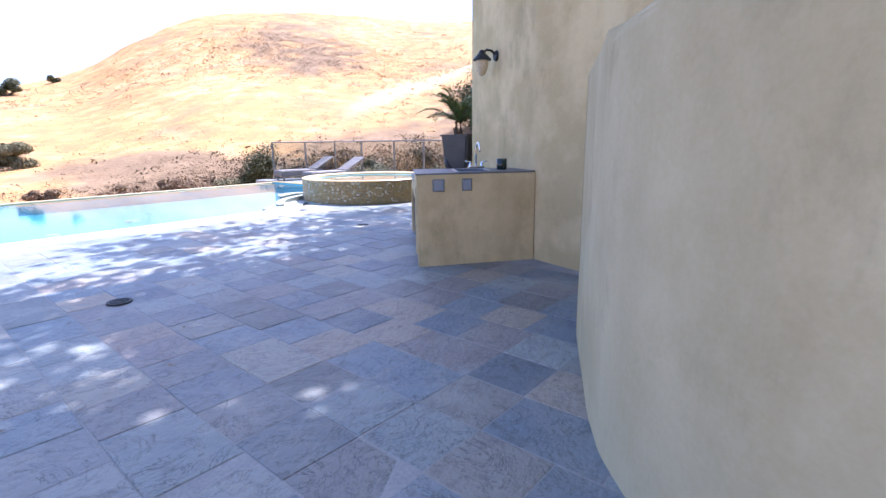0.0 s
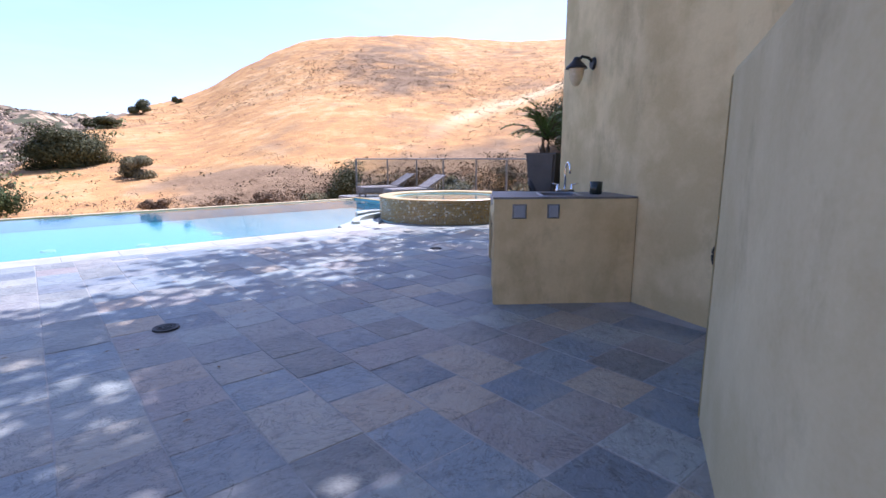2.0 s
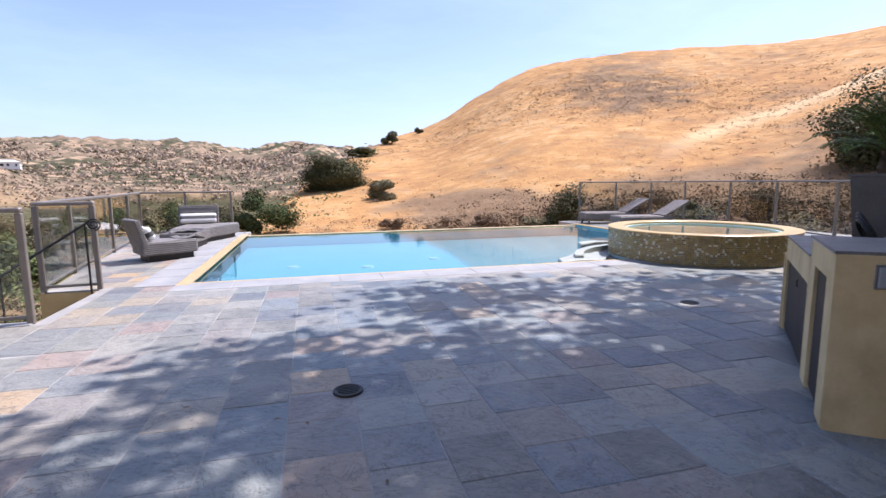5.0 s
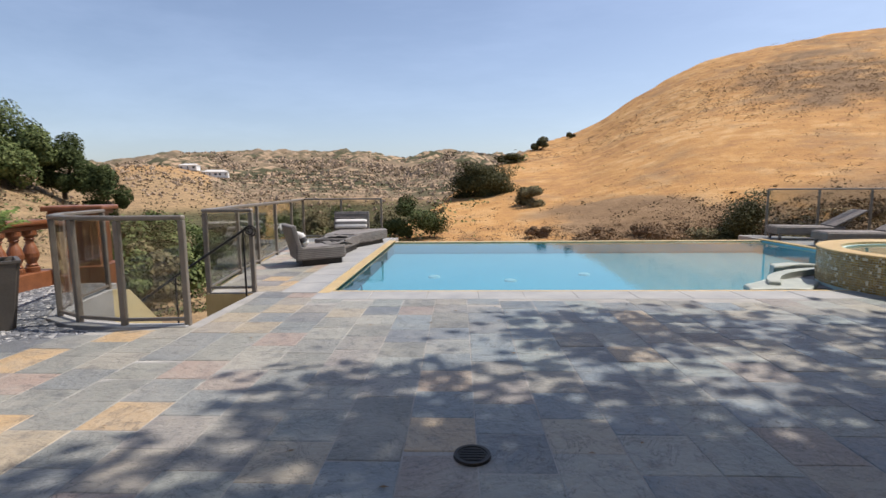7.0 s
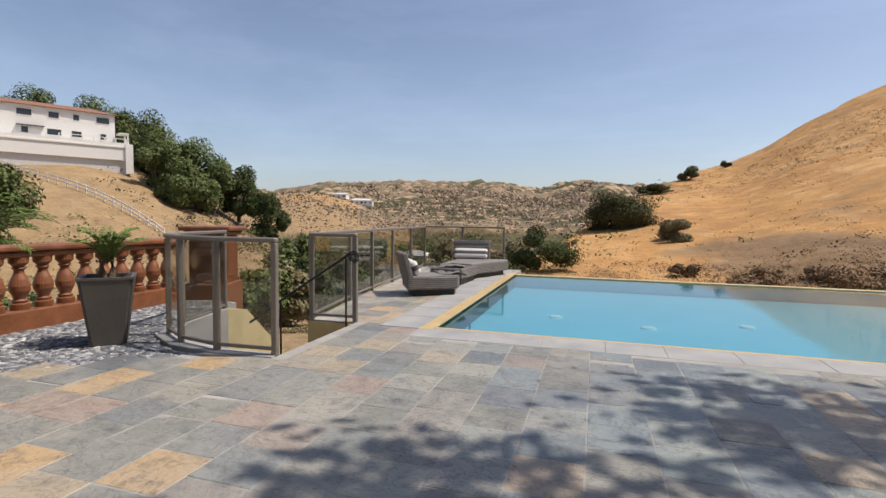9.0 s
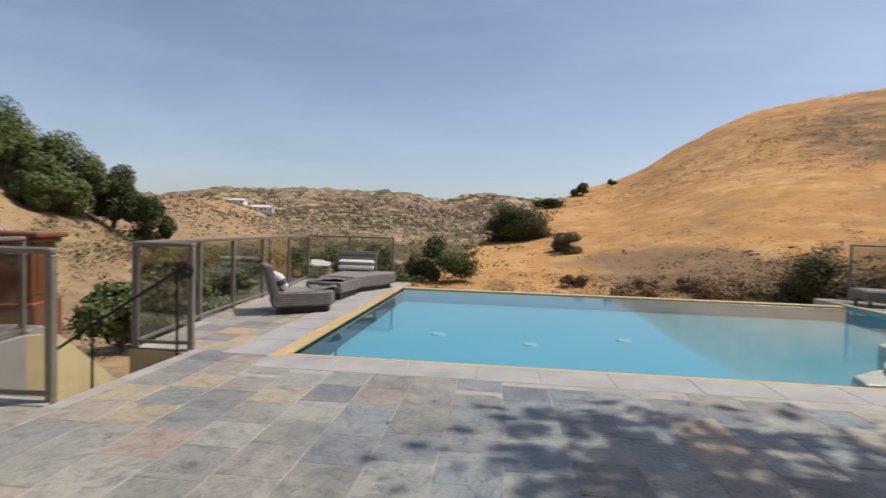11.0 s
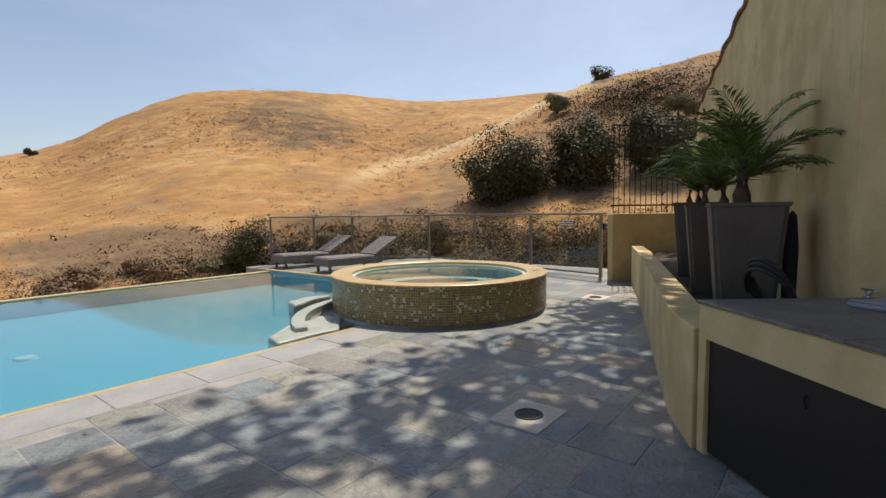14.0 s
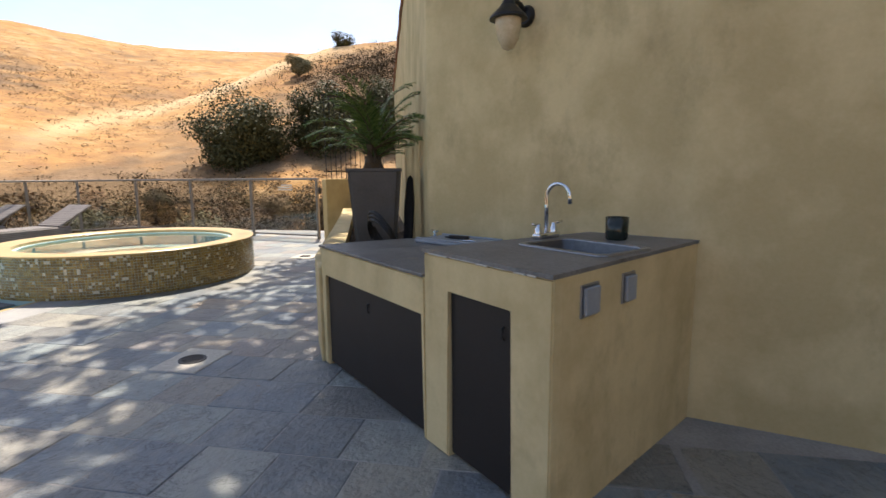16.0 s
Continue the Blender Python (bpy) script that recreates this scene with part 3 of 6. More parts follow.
def on_deck(x, y):
    if -1.95 < x < 8.25 and 3.83 < y < 11.4:
        return False
    if x < -2.99 and 2.53 < y < 4.28:
        return False
    if y >= 4.28:
        if x < -1.9:
            return y < 12.0 and x > -3.66 - (y - 4.28) * 0.14
        return 8.2 < x < 12.9 and y < 12.2 - max(0, x - 8.6) * 0.62
    if x < -3.0:
        return y < 1.3 + (x + 4.98) * 0.91 and x > -6.7
    if x > 3.4:
        return y > -3 and y > -1.1 + (x - 3.4) * 0.3 and x < 12.9
    return y > -8.2


slab = bmesh.new()
slabs = [[(-6.7, -8.3), (3.6, -8.3), (3.6, -3.0), (3.9, -1.0), (12.9, 1.7), (12.9, 4.37), (8.2, 4.37), (-3.0, 4.37), (-3.0, 2.53), (-3.72, 2.5), (-4.98, 1.3), (-6.7, -0.27)],
         [(-3.66, 4.28), (-3.0, 4.28), (-3.0, 4.375), (-1.92, 4.375), (-1.92, 12.15), (-4.85, 12.15)], [(8.2, 4.375), (12.9, 4.375), (12.9, 9.6), (8.8, 12.35), (8.2, 12.35)]]
deck = link_mesh("floor", merge(*[prism(p, -0.6, -0.003) for p in slabs]), "grout")
structure(deck, "cleft slate paving in mixed blue, grey and tan around the pool", "paving")


def tile_mesh(seed, w, l):
    rng = random.Random(seed)
    j = lambda: rng.uniform(-0.003, 0.003)
    hw, hl, g = w / 2 - 0.0025, l / 2 - 0.0025, 0.0045
    out = [(-hw + j(), -hl + j()), (hw + j(), -hl + j()), (hw + j(), hl + j()), (-hw + j(), hl + j())]
    v = [(x, y, -0.02) for x, y in out] + [(x, y, -0.0025) for x, y in out]
    v += [(x - math.copysign(g, x), y - math.copysign(g, y), rng.uniform(-0.001, 0.0025)) for x, y in out]
    f = [(0, 1, 5, 4), (1, 2, 6, 5), (2, 3, 7, 6), (3, 0, 4, 7), (4, 5, 9, 8), (5, 6, 10, 9), (6, 7, 11, 10), (7, 4, 8, 11), (8, 9, 10, 11)]
    return v, f


def lay_tiles():
    kinds = [(TILE, TILE)] * 5 + [(TILE, TILE * 1.5)] * 2
    data = []
    for i, (w, l) in enumerate(kinds):
        v, f = tile_mesh(i, w, l)
        me = bpy.data.meshes.new("tile")
        me.from_pydata(v, [], f)
        me.materials.append(M["slate"])
        data.append((me, v, f))
    rng = random.Random(5)
    rest_v, rest_f = [], []
    for col in range(-15, 32):
        x = -0.59 + col * TILE
        y = -8.3 + rng.choice((0, 0.2, 0.1, 0.3))
        while y < 12.0:
            k = rng.randrange(5) if rng.random() < 0.93 else rng.randrange(5, 7)
            l = kinds[k][1]
            cy = y + l / 2
            y += l
            if not (on_deck(x, cy) and on_deck(x, cy - l * 0.45) and on_deck(x, cy + l * 0.45)):
                if not on_deck(x, cy):
                    continue
            turn = rng.choice((0, math.pi))
            m = Matrix.Translation((x, cy, rng.uniform(-0.003, 0.001))) @ Matrix.Rotation(turn, 4, "Z") @ Matrix.Rotation(rng.uniform(-0.003, 0.003), 4, "X")
            if -1.7 < x < 3.3 and -3.1 < cy < 3.8:
                ob = new("tile", data[k][0])
                ob.matrix_world = m
                ob.parent = deck
            else:
                n = len(rest_v)
                rest_v += [tuple(m @ Vector(p)) for p in data[k][1]]
                rest_f += [tuple(i + n for i in q) for q in data[k][2]]
    tagged(raw("paving_tiles", rest_v, rest_f, "slate_rest", deck), kind="stuff")


# ---- pool ----
px0, px1, py0, py1 = POOL
pool = thing("pool", pose(0, 0, 0), "turquoise infinity pool with gold tiled rim set in the terrace", "pool", kind="structure")
DEPTH = 0.36
basin = merge(box(px0 - 0.02, px1 + 0.02, py0 - 0.02, py1 + 0.02, -DEPTH - 0.15, -DEPTH), box(px0 - 0.2, px0, py0 - 0.2, py1 + 0.2, -DEPTH - 0.1, -0.03),
              box(px1, px1 + 0.2, py0 - 0.2, py1 + 0.2, -DEPTH - 0.1, -0.03), box(px0, px1, py0 - 0.2, py0, -DEPTH - 0.1, -0.03), box(px0, px1, py1, py1 + 0.25, -3.2, -0.09))
part("basin", basin, "plaster", pool)
water_bm = bmesh.new()
for s in ((px0 + 0.002, py0 + 0.002), (px1 - 0.002, py0 + 0.002), (px1 - 0.002, py1), (px0 + 0.002, py1)):
    water_bm.verts.new((*s, -0.055))
water_bm.faces.new(list(water_bm.verts))
water = structure(link_mesh("water", water_bm, "water"), "still clear blue pool water mirroring the hill", "water")
part("rim", box(px0 - 0.16, px0 + 0.012, py0 - 0.16, py1 + 0.18, -0.03, 0.004, 0.004), "gold", pool, "gold mosaic rim")
part("rim", box(px1 - 0.012, px1 + 0.16, py0 + 1.9, py1 + 0.18, -0.03, 0.004, 0.004), "gold", pool, "gold mosaic rim")
part("rim", box(px0 + 0.014, px1 - 0.014, py0 - 0.055, py0 + 0.012, -0.03, 0.002, 0.004), "gold", pool, "gold mosaic rim")
part("rim", box(px0 + 0.014, px1 - 0.014, py1 - 0.01, py1 + 0.2, -0.12, -0.03, 0.004), "gold", pool, "gold mosaic overflow rim")
part("overflow_wall", box(px0 - 0.2, px1 + 0.3, py1 + 0.26, py1 + 0.4, -3.4, -0.3), "stucco_yellow", pool)
for x, y in ((-0.6, 7.45), (0.92, 7.03), (2.52, 7.7)):
    part("floor_inlet", lathe([(0.0, 0.03), (0.11, 0.03), (0.13, 0.0)], 16, Matrix.Translation((x, y, -DEPTH))), "white_paint", pool, "white round inlet fitting")
part("grab_rail", tube([(px0 + 0.25, 5.3, -0.75), (px0 + 0.25, 5.3, -0.1)], 0.018), "black_metal", pool)
rng = random.Random(3)
x = px0 - 0.16
cop = thing("coping", pose(0, 0, 0), "pale grey stone coping slabs along the pool edge", "coping", kind="structure")
while x < 5.6:
    w = rng.choice((0.62, 0.78, 0.84, 0.7))
    part("slab", box(x + 0.004, x + w - 0.004, py0 - 0.55, py0 - 0.06, -0.03, rng.uniform(0.001, 0.004), 0.005), "coping", cop)
    x += w
y = py0 - 0.16
while y < 11.6:
    w = rng.choice((0.72, 0.9, 0.84, 1.05))
    part("slab", box(px0 - 0.7, px0 - 0.165, y + 0.004, y + w - 0.004, -0.03, rng.uniform(0.009, 0.012), 0.005), "coping", cop)
    y += w

# ---- spa ----
SPA, SR, SH = (7.0, 4.57), 1.66, 0.52
spa = thing("spa", pose(*SPA, 0), "raised round spa clad in gold and brown mosaic tiles", "spa", kind="structure")
part("shell", lathe([(SR - 0.02, -0.3), (SR - 0.02, SH - 0.05), (SR - 0.36, SH - 0.05), (SR - 0.36, 0.27), (SR - 0.72, 0.27), (SR - 0.72, -0.35), (0, -0.35)], 64), "plaster_spa", spa)
part("rim", lathe([(SR - 0.02, SH - 0.03), (SR + 0.002, SH - 0.022), (SR + 0.002, SH - 0.006), (SR - 0.008, SH), (SR - 0.3, SH - 0.006), (SR - 0.31, SH - 0.012), (SR - 0.31, SH - 0.09)], 72), "gold", spa, "gold stone rim")
wet = link_mesh("water", lathe([(SR - 0.37, SH - 0.06), (0, SH - 0.06)], 48), "spa_water")
wet.location = (*SPA, 0)
structure(wet, "clear still water filling the raised round spa", "water")


def cylinder_mosaic(parent, radius, z0, z1, size, material):
    """Small square glass tiles set round a drum."""
    verts, fs = [], []
    n = int(2 * math.pi * radius / size)
    rows = int((z1 - z0) / size)
    rng = random.Random(9)
    for r in range(rows):
        za, zb = z0 + r * size + 0.002, z0 + (r + 1) * size - 0.002
        for i in range(n):
            a0, a1 = 2 * math.pi * (i + 0.05) / n, 2 * math.pi * (i + 0.95) / n
            rr = radius + rng.uniform(0, 0.003)
            k = len(verts)
            for q, (a, z) in enumerate(((a0, za), (a1, za), (a1, zb), (a0, zb))):
                verts.append((rr * math.cos(a), rr * math.sin(a), z))
            fs.append((k, k + 1, k + 2, k + 3))
    ob = raw("mosaic_tiles", verts, fs, material, parent)
    tagged(ob, kind="stuff")


M["mosaic"] = mosaic("gold_brown_mosaic")
cylinder_mosaic(spa, SR - 0.012, 0.0, SH - 0.01, 0.0335, "mosaic")
# low overflow ledge and curb where the spa meets the pool
def arc_band(a0, a1, r_in, r_out, z0, z1, bevel):
    step = range(a0, a1 + 1, 5)
    pts = [(math.cos(radians(a)) * r_in, math.sin(radians(a)) * r_in) for a in step]
    pts += [(math.cos(radians(a)) * (r_out), math.sin(radians(a)) * (r_out)) for a in reversed(step)]
    return prism(pts, z0, z1, bevel, 2)


def curved_curb(a0, a1, centre, radius, wide, z0, z1):
    """A rounded curb along part of a circle."""
    step = [a0 + (a1 - a0) * k / 16 for k in range(17)]
    pts = [(centre[0] + math.cos(radians(a)) * (radius - wide / 2), centre[1] + math.sin(radians(a)) * (radius - wide / 2)) for a in step]
    pts += [(centre[0] + math.cos(radians(a)) * (radius + wide / 2), centre[1] + math.sin(radians(a)) * (radius + wide / 2)) for a in reversed(step)]
    return prism(pts, z0, z1, 0.035, 3)


def worn_stone(plan, z0, z1, seed):
    """A split slab with an uneven top and edge."""
    bm = prism(plan, z0, z1, 0.03, 2)
    bmesh.ops.subdivide_edges(bm, edges=[e for e in bm.edges if e.calc_length() > 0.2], cuts=3, use_grid_fill=True)
    for v in bm.verts:
        v.co += noise.noise_vector(v.co * 3.1 + Vector((seed, 0, 0))) * 0.028
    return bm


part("ledge", worn_stone([(-2.9, 0.02), (-2.05, -0.03), (-1.55, 0.5), (-1.75, 0.72), (-2.35, 0.62), (-2.75, 0.4)], -0.5, -0.005, 2), "ledge", spa, "grey split stone overflow ledge")
part("curb", curved_curb(96, 156, (-0.55, -0.6), 2.04, 0.17, -0.5, 0.05), "ledge", spa, "pale curved mosaic curb")
part("shelf", arc_band(115, 175, SR - 0.1, SR + 0.34, -0.5, -0.045, 0.01), "counter", spa, "dark wet shelf inside the curb")
part("boulder", worn_stone([(-1.75, 1.36), (-1.3, 1.5), (-0.85, 1.62), (-0.95, 1.86), (-1.55, 1.78)], -0.5, 0.09, 7), "ledge", spa, "grey rounded stone at the spillway")

# ---- house walls ----


def wall_run(name, pts, height, thick, material, label, cap=None):
    """A wall along plan points; its solid side lies to the right of the way walked."""
    outer = [Vector(p).to_2d() for p in pts]
    inner = []
    for i, p in enumerate(outer):
        d = (outer[min(i + 1, len(outer) - 1)] - outer[max(i - 1, 0)]).normalized()
        inner.append(p + Vector((d.y, -d.x)) * thick)
    plan = [tuple(p) for p in outer] + [tuple(p) for p in reversed(inner)]
    hs = height if isinstance(height, (list, tuple)) else [height] * len(pts)
    ob = link_mesh(name, prism(plan, -0.3, list(hs) + list(reversed(hs)), 0.02, 2), material)
    return structure(ob, label, "wall")


wall_run("wall_east", [(2.6, -4.4), W[0], W[1], W[2]], 6.5, 0.5, "stucco", "tall tan stucco house wall with trowel marks and stains")
far_pts, far_h = [], []
for k in range(29):
    f = k / 28
    far_pts.append((W[2][0] + (W[3][0] - W[2][0]) * f, W[2][1] + (W[3][1] - W[2][1]) * f))
    far_h.append((6.5 - 2.75 * min(1, f * 3.2)) if f < 0.31 else 3.85 - 0.55 * (f - 0.31) / 0.69 + 0.05 * math.sin(f * 55))
wall_run("wall_garden", far_pts, far_h, 0.35, "stucco", "tan stucco garden wall with a wavy top edge")
capping = thing("wall_cap", pose(0, 0, 0), "brown clay cap tiles on the garden wall", "cap", kind="structure")
for k in range(8, 28):
    p, q = Vector((*far_pts[k], far_h[k] + 0.03)), Vector((*far_pts[k + 1], far_h[k + 1] + 0.03))
    off = Vector((0.1, -0.33, 0)) * 0.5
    part("cap_tile", beam(p + off, q + off, 0.42, 0.06, 0.02), "terracotta", capping)
# wing wall beside the way in: low at its end, rising in a slope
plan = [(1.96, -3.50), (1.9, -3.47), (0.89, -4.02), (0.62, -4.2), (0.4, -4.42), (0.12, -4.78), (-0.25, -5.5), (-0.6, -6.6), (-0.7, -8.3),
        (-0.35, -8.3), (-0.2, -6.5), (0.12, -5.6), (0.45, -5.0), (0.85, -4.5), (1.1, -4.33), (2.0, -3.82), (2.06, -3.7)]
hs = 1.835
structure(link_mesh("wall_wing", prism(plan, -0.3, hs, 0.065, 3), "stucco_pale", smooth=False), "pale stucco wing wall with soft rounded edges", "wall")
wall_run("wall_south", [(-6.9, -8.4), (-2.2, -8.3), (2.8, -8.3), (2.7, -4.3)], 5.5, 0.4, "stucco", "tan stucco house wall behind the terrace")
# unseen slab, added to keep skylight off the passage and wall end
structure(link_mesh("ceiling", prism([(-0.6, -8.3), (3.3, -8.3), (3.3, -3.15), (2.2, -3.55), (0.6, -4.5), (-0.1, -5.4)], 2.85, 3.1), "stucco"), "unseen tan plaster ceiling added to darken the side passage", "ceiling")
# yellow end block and iron fence at the far end of the planter
structure(link_mesh("wall_end", prism([(10.84, 3.2), (11.02, 3.37), (11.95, 2.6), (11.75, 2.2), (11.6, 2.05)], -0.3, 1.35, 0.02, 2), "stucco_yellow"), "yellow stucco end wall beside the rail", "wall")

# ---- railings ----


def railing(name, posts, height, label, group, base=0.0, drop=None):
    """A framed glass railing along plan points: posts, top and bottom rail, panes."""
    root = thing(name, pose(posts[0][0], posts[0][1], base), label, "railing", group)
    inv = Matrix.Translation((-posts[0][0], -posts[0][1], 0))
    for i, (x, y) in enumerate(posts):
        dx, dy = (Vector(posts[min(i + 1, len(posts) - 1)]) - Vector(posts[max(i - 1, 0)])).normalized()
        m = inv @ Matrix.Translation((x, y, 0)) @ Matrix.Rotation(math.atan2(dy, dx), 4, "Z")
        part("post", box(-0.03, 0.03, -0.03, 0.03, 0, height - 0.03, 0.006, m), "rail", root)
    for (ax, ay), (bx, by) in zip(posts, posts[1:]):
        u = (Vector((bx, by, 0)) - Vector((ax, ay, 0))).normalized()
        a, b = Vector((ax, ay, 0)) - u * 0.03, Vector((bx, by, 0)) + u * 0.03
        up = lambda z: Vector((0, 0, z))
        for bar, z, w, h in (("top_rail", height, 0.075, 0.05), ("bottom_rail", 0.07, 0.035, 0.035)):
            p = part(bar, beam(a + up(z), b + up(z), w, h, 0.012 if bar == "top_rail" else 0.004), "rail", root)
            p.data.transform(inv)
        g = part("pane", beam(a + u * 0.06 + up(0.09 + (height - 0.13) / 2), b - u * 0.06 + up(0.09 + (height - 0.13) / 2), 0.008, height - 0.13), "glass", root)
        g.data.transform(inv)
    return root


railing("glass_railing", [(8.9, 12.2), (9.93, 11.6), (10.87, 11.0), (11.77, 10.47), (12.6, 9.47), (12.09, 7.41), (11.65, 5.46), (11.22, 3.58)], 1.35,
        "bronze framed glass railing round the lounger deck", "pool railings")
railing("glass_railing", [(-3.66, 4.29), (-3.93, 5.90), (-4.06, 7.04), (-4.2, 8.38), (-4.42, 10.08), (-4.75, 12.08)], 1.17,
        "bronze framed glass railing along the pool walkway", "pool railings")
railing("glass_railing", [(-4.75, 12.08), (-3.6, 12.08), (-2.4, 12.08)], 1.17, "bronze framed glass railing across the walkway end", "pool railings")
railing("glass_railing", [(-3.02, 4.33), (-3.66, 4.29)], 1.17, "short bronze framed glass panel beside the steps", "pool railings")
railing("glass_railing", [(-3.02, 2.59), (-3.7, 2.55), (-4.3, 2.68), (-4.74, 2.94), (-5.03, 3.43), (-5.28, 4.48)], 1.17, "curved bronze framed glass railing round the stairwell", "pool railings")

notice = thing("pool_notice", pose(11.42, 4.45, 1.1, 0, 0, 77), "small white lettered notice on the glass panel", "notice")
for k in range(3):
    part("letter_bar", box(-0.2, 0.2 - 0.08 * (k == 2), 0.006, 0.01, 0.05 * k, 0.05 * k + 0.022), "white_paint", notice)
latch = thing("gate_latch", pose(11.2, 3.5, 1.02), "black gate latch on the rail post", "latch")
part("case", box(-0.03, 0.03, -0.03, 0.03, 0, 0.13, 0.008), "black_metal", latch)
part("bolt", tube([(0, 0, 0.09), (0.06, -0.05, 0.09)], 0.012, 8), "black_metal", latch)

# ---- stairwell ----
structure(link_mesh("wall_stair", prism([(-3.0, 4.25), (-3.7, 4.25), (-3.95, 5.68), (-4.9, 12.08), (-4.8, 12.18), (-3.8, 5.68), (-3.6, 4.40), (-3.0, 4.40)], -3.2, -0.02), "stucco_yellow"), "yellow stucco stair wall", "wall")
cheek = prism([(-5.28, 4.48), (-5.42, 5.14), (-5.8, 7.48), (-5.98, 7.48), (-5.6, 5.14), (-5.46, 4.48)], -3.6, [0.0, -0.12, -2.0, -2.0, -0.12, 0.0], 0.006)
structure(link_mesh("wall_cheek", cheek, "stucco_pale"), "pale cream stucco stair cheek wall with a sloping top", "wall")
curb_in = [(-3.0, 2.64), (-3.68, 2.61), (-4.27, 2.74), (-4.69, 2.99), (-4.97, 3.46), (-5.22, 4.48)]
curb_out = [(-5.4, 4.48), (-5.16, 3.38), (-4.84, 2.84), (-4.35, 2.56), (-3.72, 2.46), (-3.0, 2.50)]
curb = curb_in + curb_out
structure(link_mesh("stair_curb", prism(curb, -3.0, 0.012, 0.006), "coping"), "grey stone curb under the curved railing", "curb")
steps = thing("stairs", pose(0, 0, 0), "stone garden stairs going down beside the terrace", "stairs", kind="structure")
for k in range(8):
    part("step", box(-3.28 - k * 0.28, -3.0 - k * 0.28, 2.58, 4.27, -0.6 - k * 0.17 - 0.1, -0.17 * (k + 1), 0.01), "coping", steps)
hand = thing("handrail", pose(-3.05, 4.13, -0.3), "black wrought iron stair handrail with a scrolled end", "handrail")
part("post", tube([(0, 0, -0.3), (0, 0, 1.2)], 0.014), "black_metal", hand)
part("post", tube([(-1.0, 0, -0.95), (-1.0, 0, 0.55)], 0.014), "black_metal", hand)
scroll = [(0.1 + 0.075 * math.cos(a) * (1 - a / 16), 0, 1.2 + 0.075 * math.sin(a) * (1 - a / 16)) for a in [x * 0.35 for x in range(-4, 32)]]
part("rail_bar", tube([(-1.5, 0, 0.22), (-0.75, 0, 0.72), (0.0, 0, 1.2), (0.06, 0, 1.25)], 0.017), "black_metal", hand)
part("scroll", tube(scroll, 0.012, 6), "black_metal", hand)

# ---- balustrade and gravel bed ----
bal_a, bal_b = Vector((-6.62, 1.2, 0)), Vector((-6.62, 5.0, 0))
bal = thing("balustrade", Matrix.Translation(bal_a) @ Matrix.Rotation(math.atan2(bal_b.y - bal_a.y, bal_b.x - bal_a.x), 4, "Z"),
            "rust brown cast stone balustrade with turned balusters", "balustrade")
BL = (bal_b - bal_a).length
BX0 = -4.2
part("base_rail", box(BX0, BL, -0.13, 0.13, -0.2, 0.24, 0.02, None, 2), "terracotta", bal)
part("top_rail", merge(box(BX0, BL, -0.11, 0.11, 0.88, 0.95, 0.015), box(BX0, BL, -0.15, 0.15, 0.95, 1.03, 0.025, None, 2)), "terracotta", bal)
bprof = [(0.0, 0.24), (0.1, 0.24), (0.1, 0.31), (0.075, 0.325), (0.085, 0.35), (0.062, 0.37), (0.075, 0.41), (0.103, 0.47), (0.108, 0.53), (0.085, 0.61), (0.055, 0.68), (0.05, 0.72), (0.075, 0.745), (0.058, 0.765), (0.08, 0.79), (0.1, 0.81), (0.1, 0.88), (0, 0.88)]
base_me = None
k = 0
while BX0 + 0.15 + k * 0.27 < BL - 0.1:
    if base_me is None:
        first = part("baluster", lathe(bprof, 20), "terracotta", bal)
        base_me = first.data
    else:
        first = new("baluster", base_me)
        first.parent = bal
    first.location = (BX0 + 0.15 + k * 0.27, 0, 0)
    k += 1
pier = thing("pier", pose(-6.3, 5.4, 0, 0, 0, 20), "rust brown paneled stone pier with a moulded cap", "pier")
part("shaft", box(-0.3, 0.3, -0.3, 0.3, -1.2, 1.08, 0.015), "terracotta", pier)
part("plinth", box(-0.36, 0.36, -0.36, 0.36, -1.2, 0.26, 0.02), "terracotta", pier)
part("cap", merge(box(-0.36, 0.36, -0.36, 0.36, 1.08, 1.15, 0.02), box(-0.42, 0.42, -0.42, 0.42, 1.15, 1.23, 0.025, None, 2)), "terracotta", pier)
for s in (-1, 1):
    part("panel", box(-0.2, 0.2, s * 0.3 - 0.012, s * 0.3 + 0.012, 0.36, 0.98, 0.008), "terracotta", pier)
    part("panel", box(s * 0.3 - 0.012, s * 0.3 + 0.012, -0.2, 0.2, 0.36, 0.98, 0.008), "terracotta", pier)


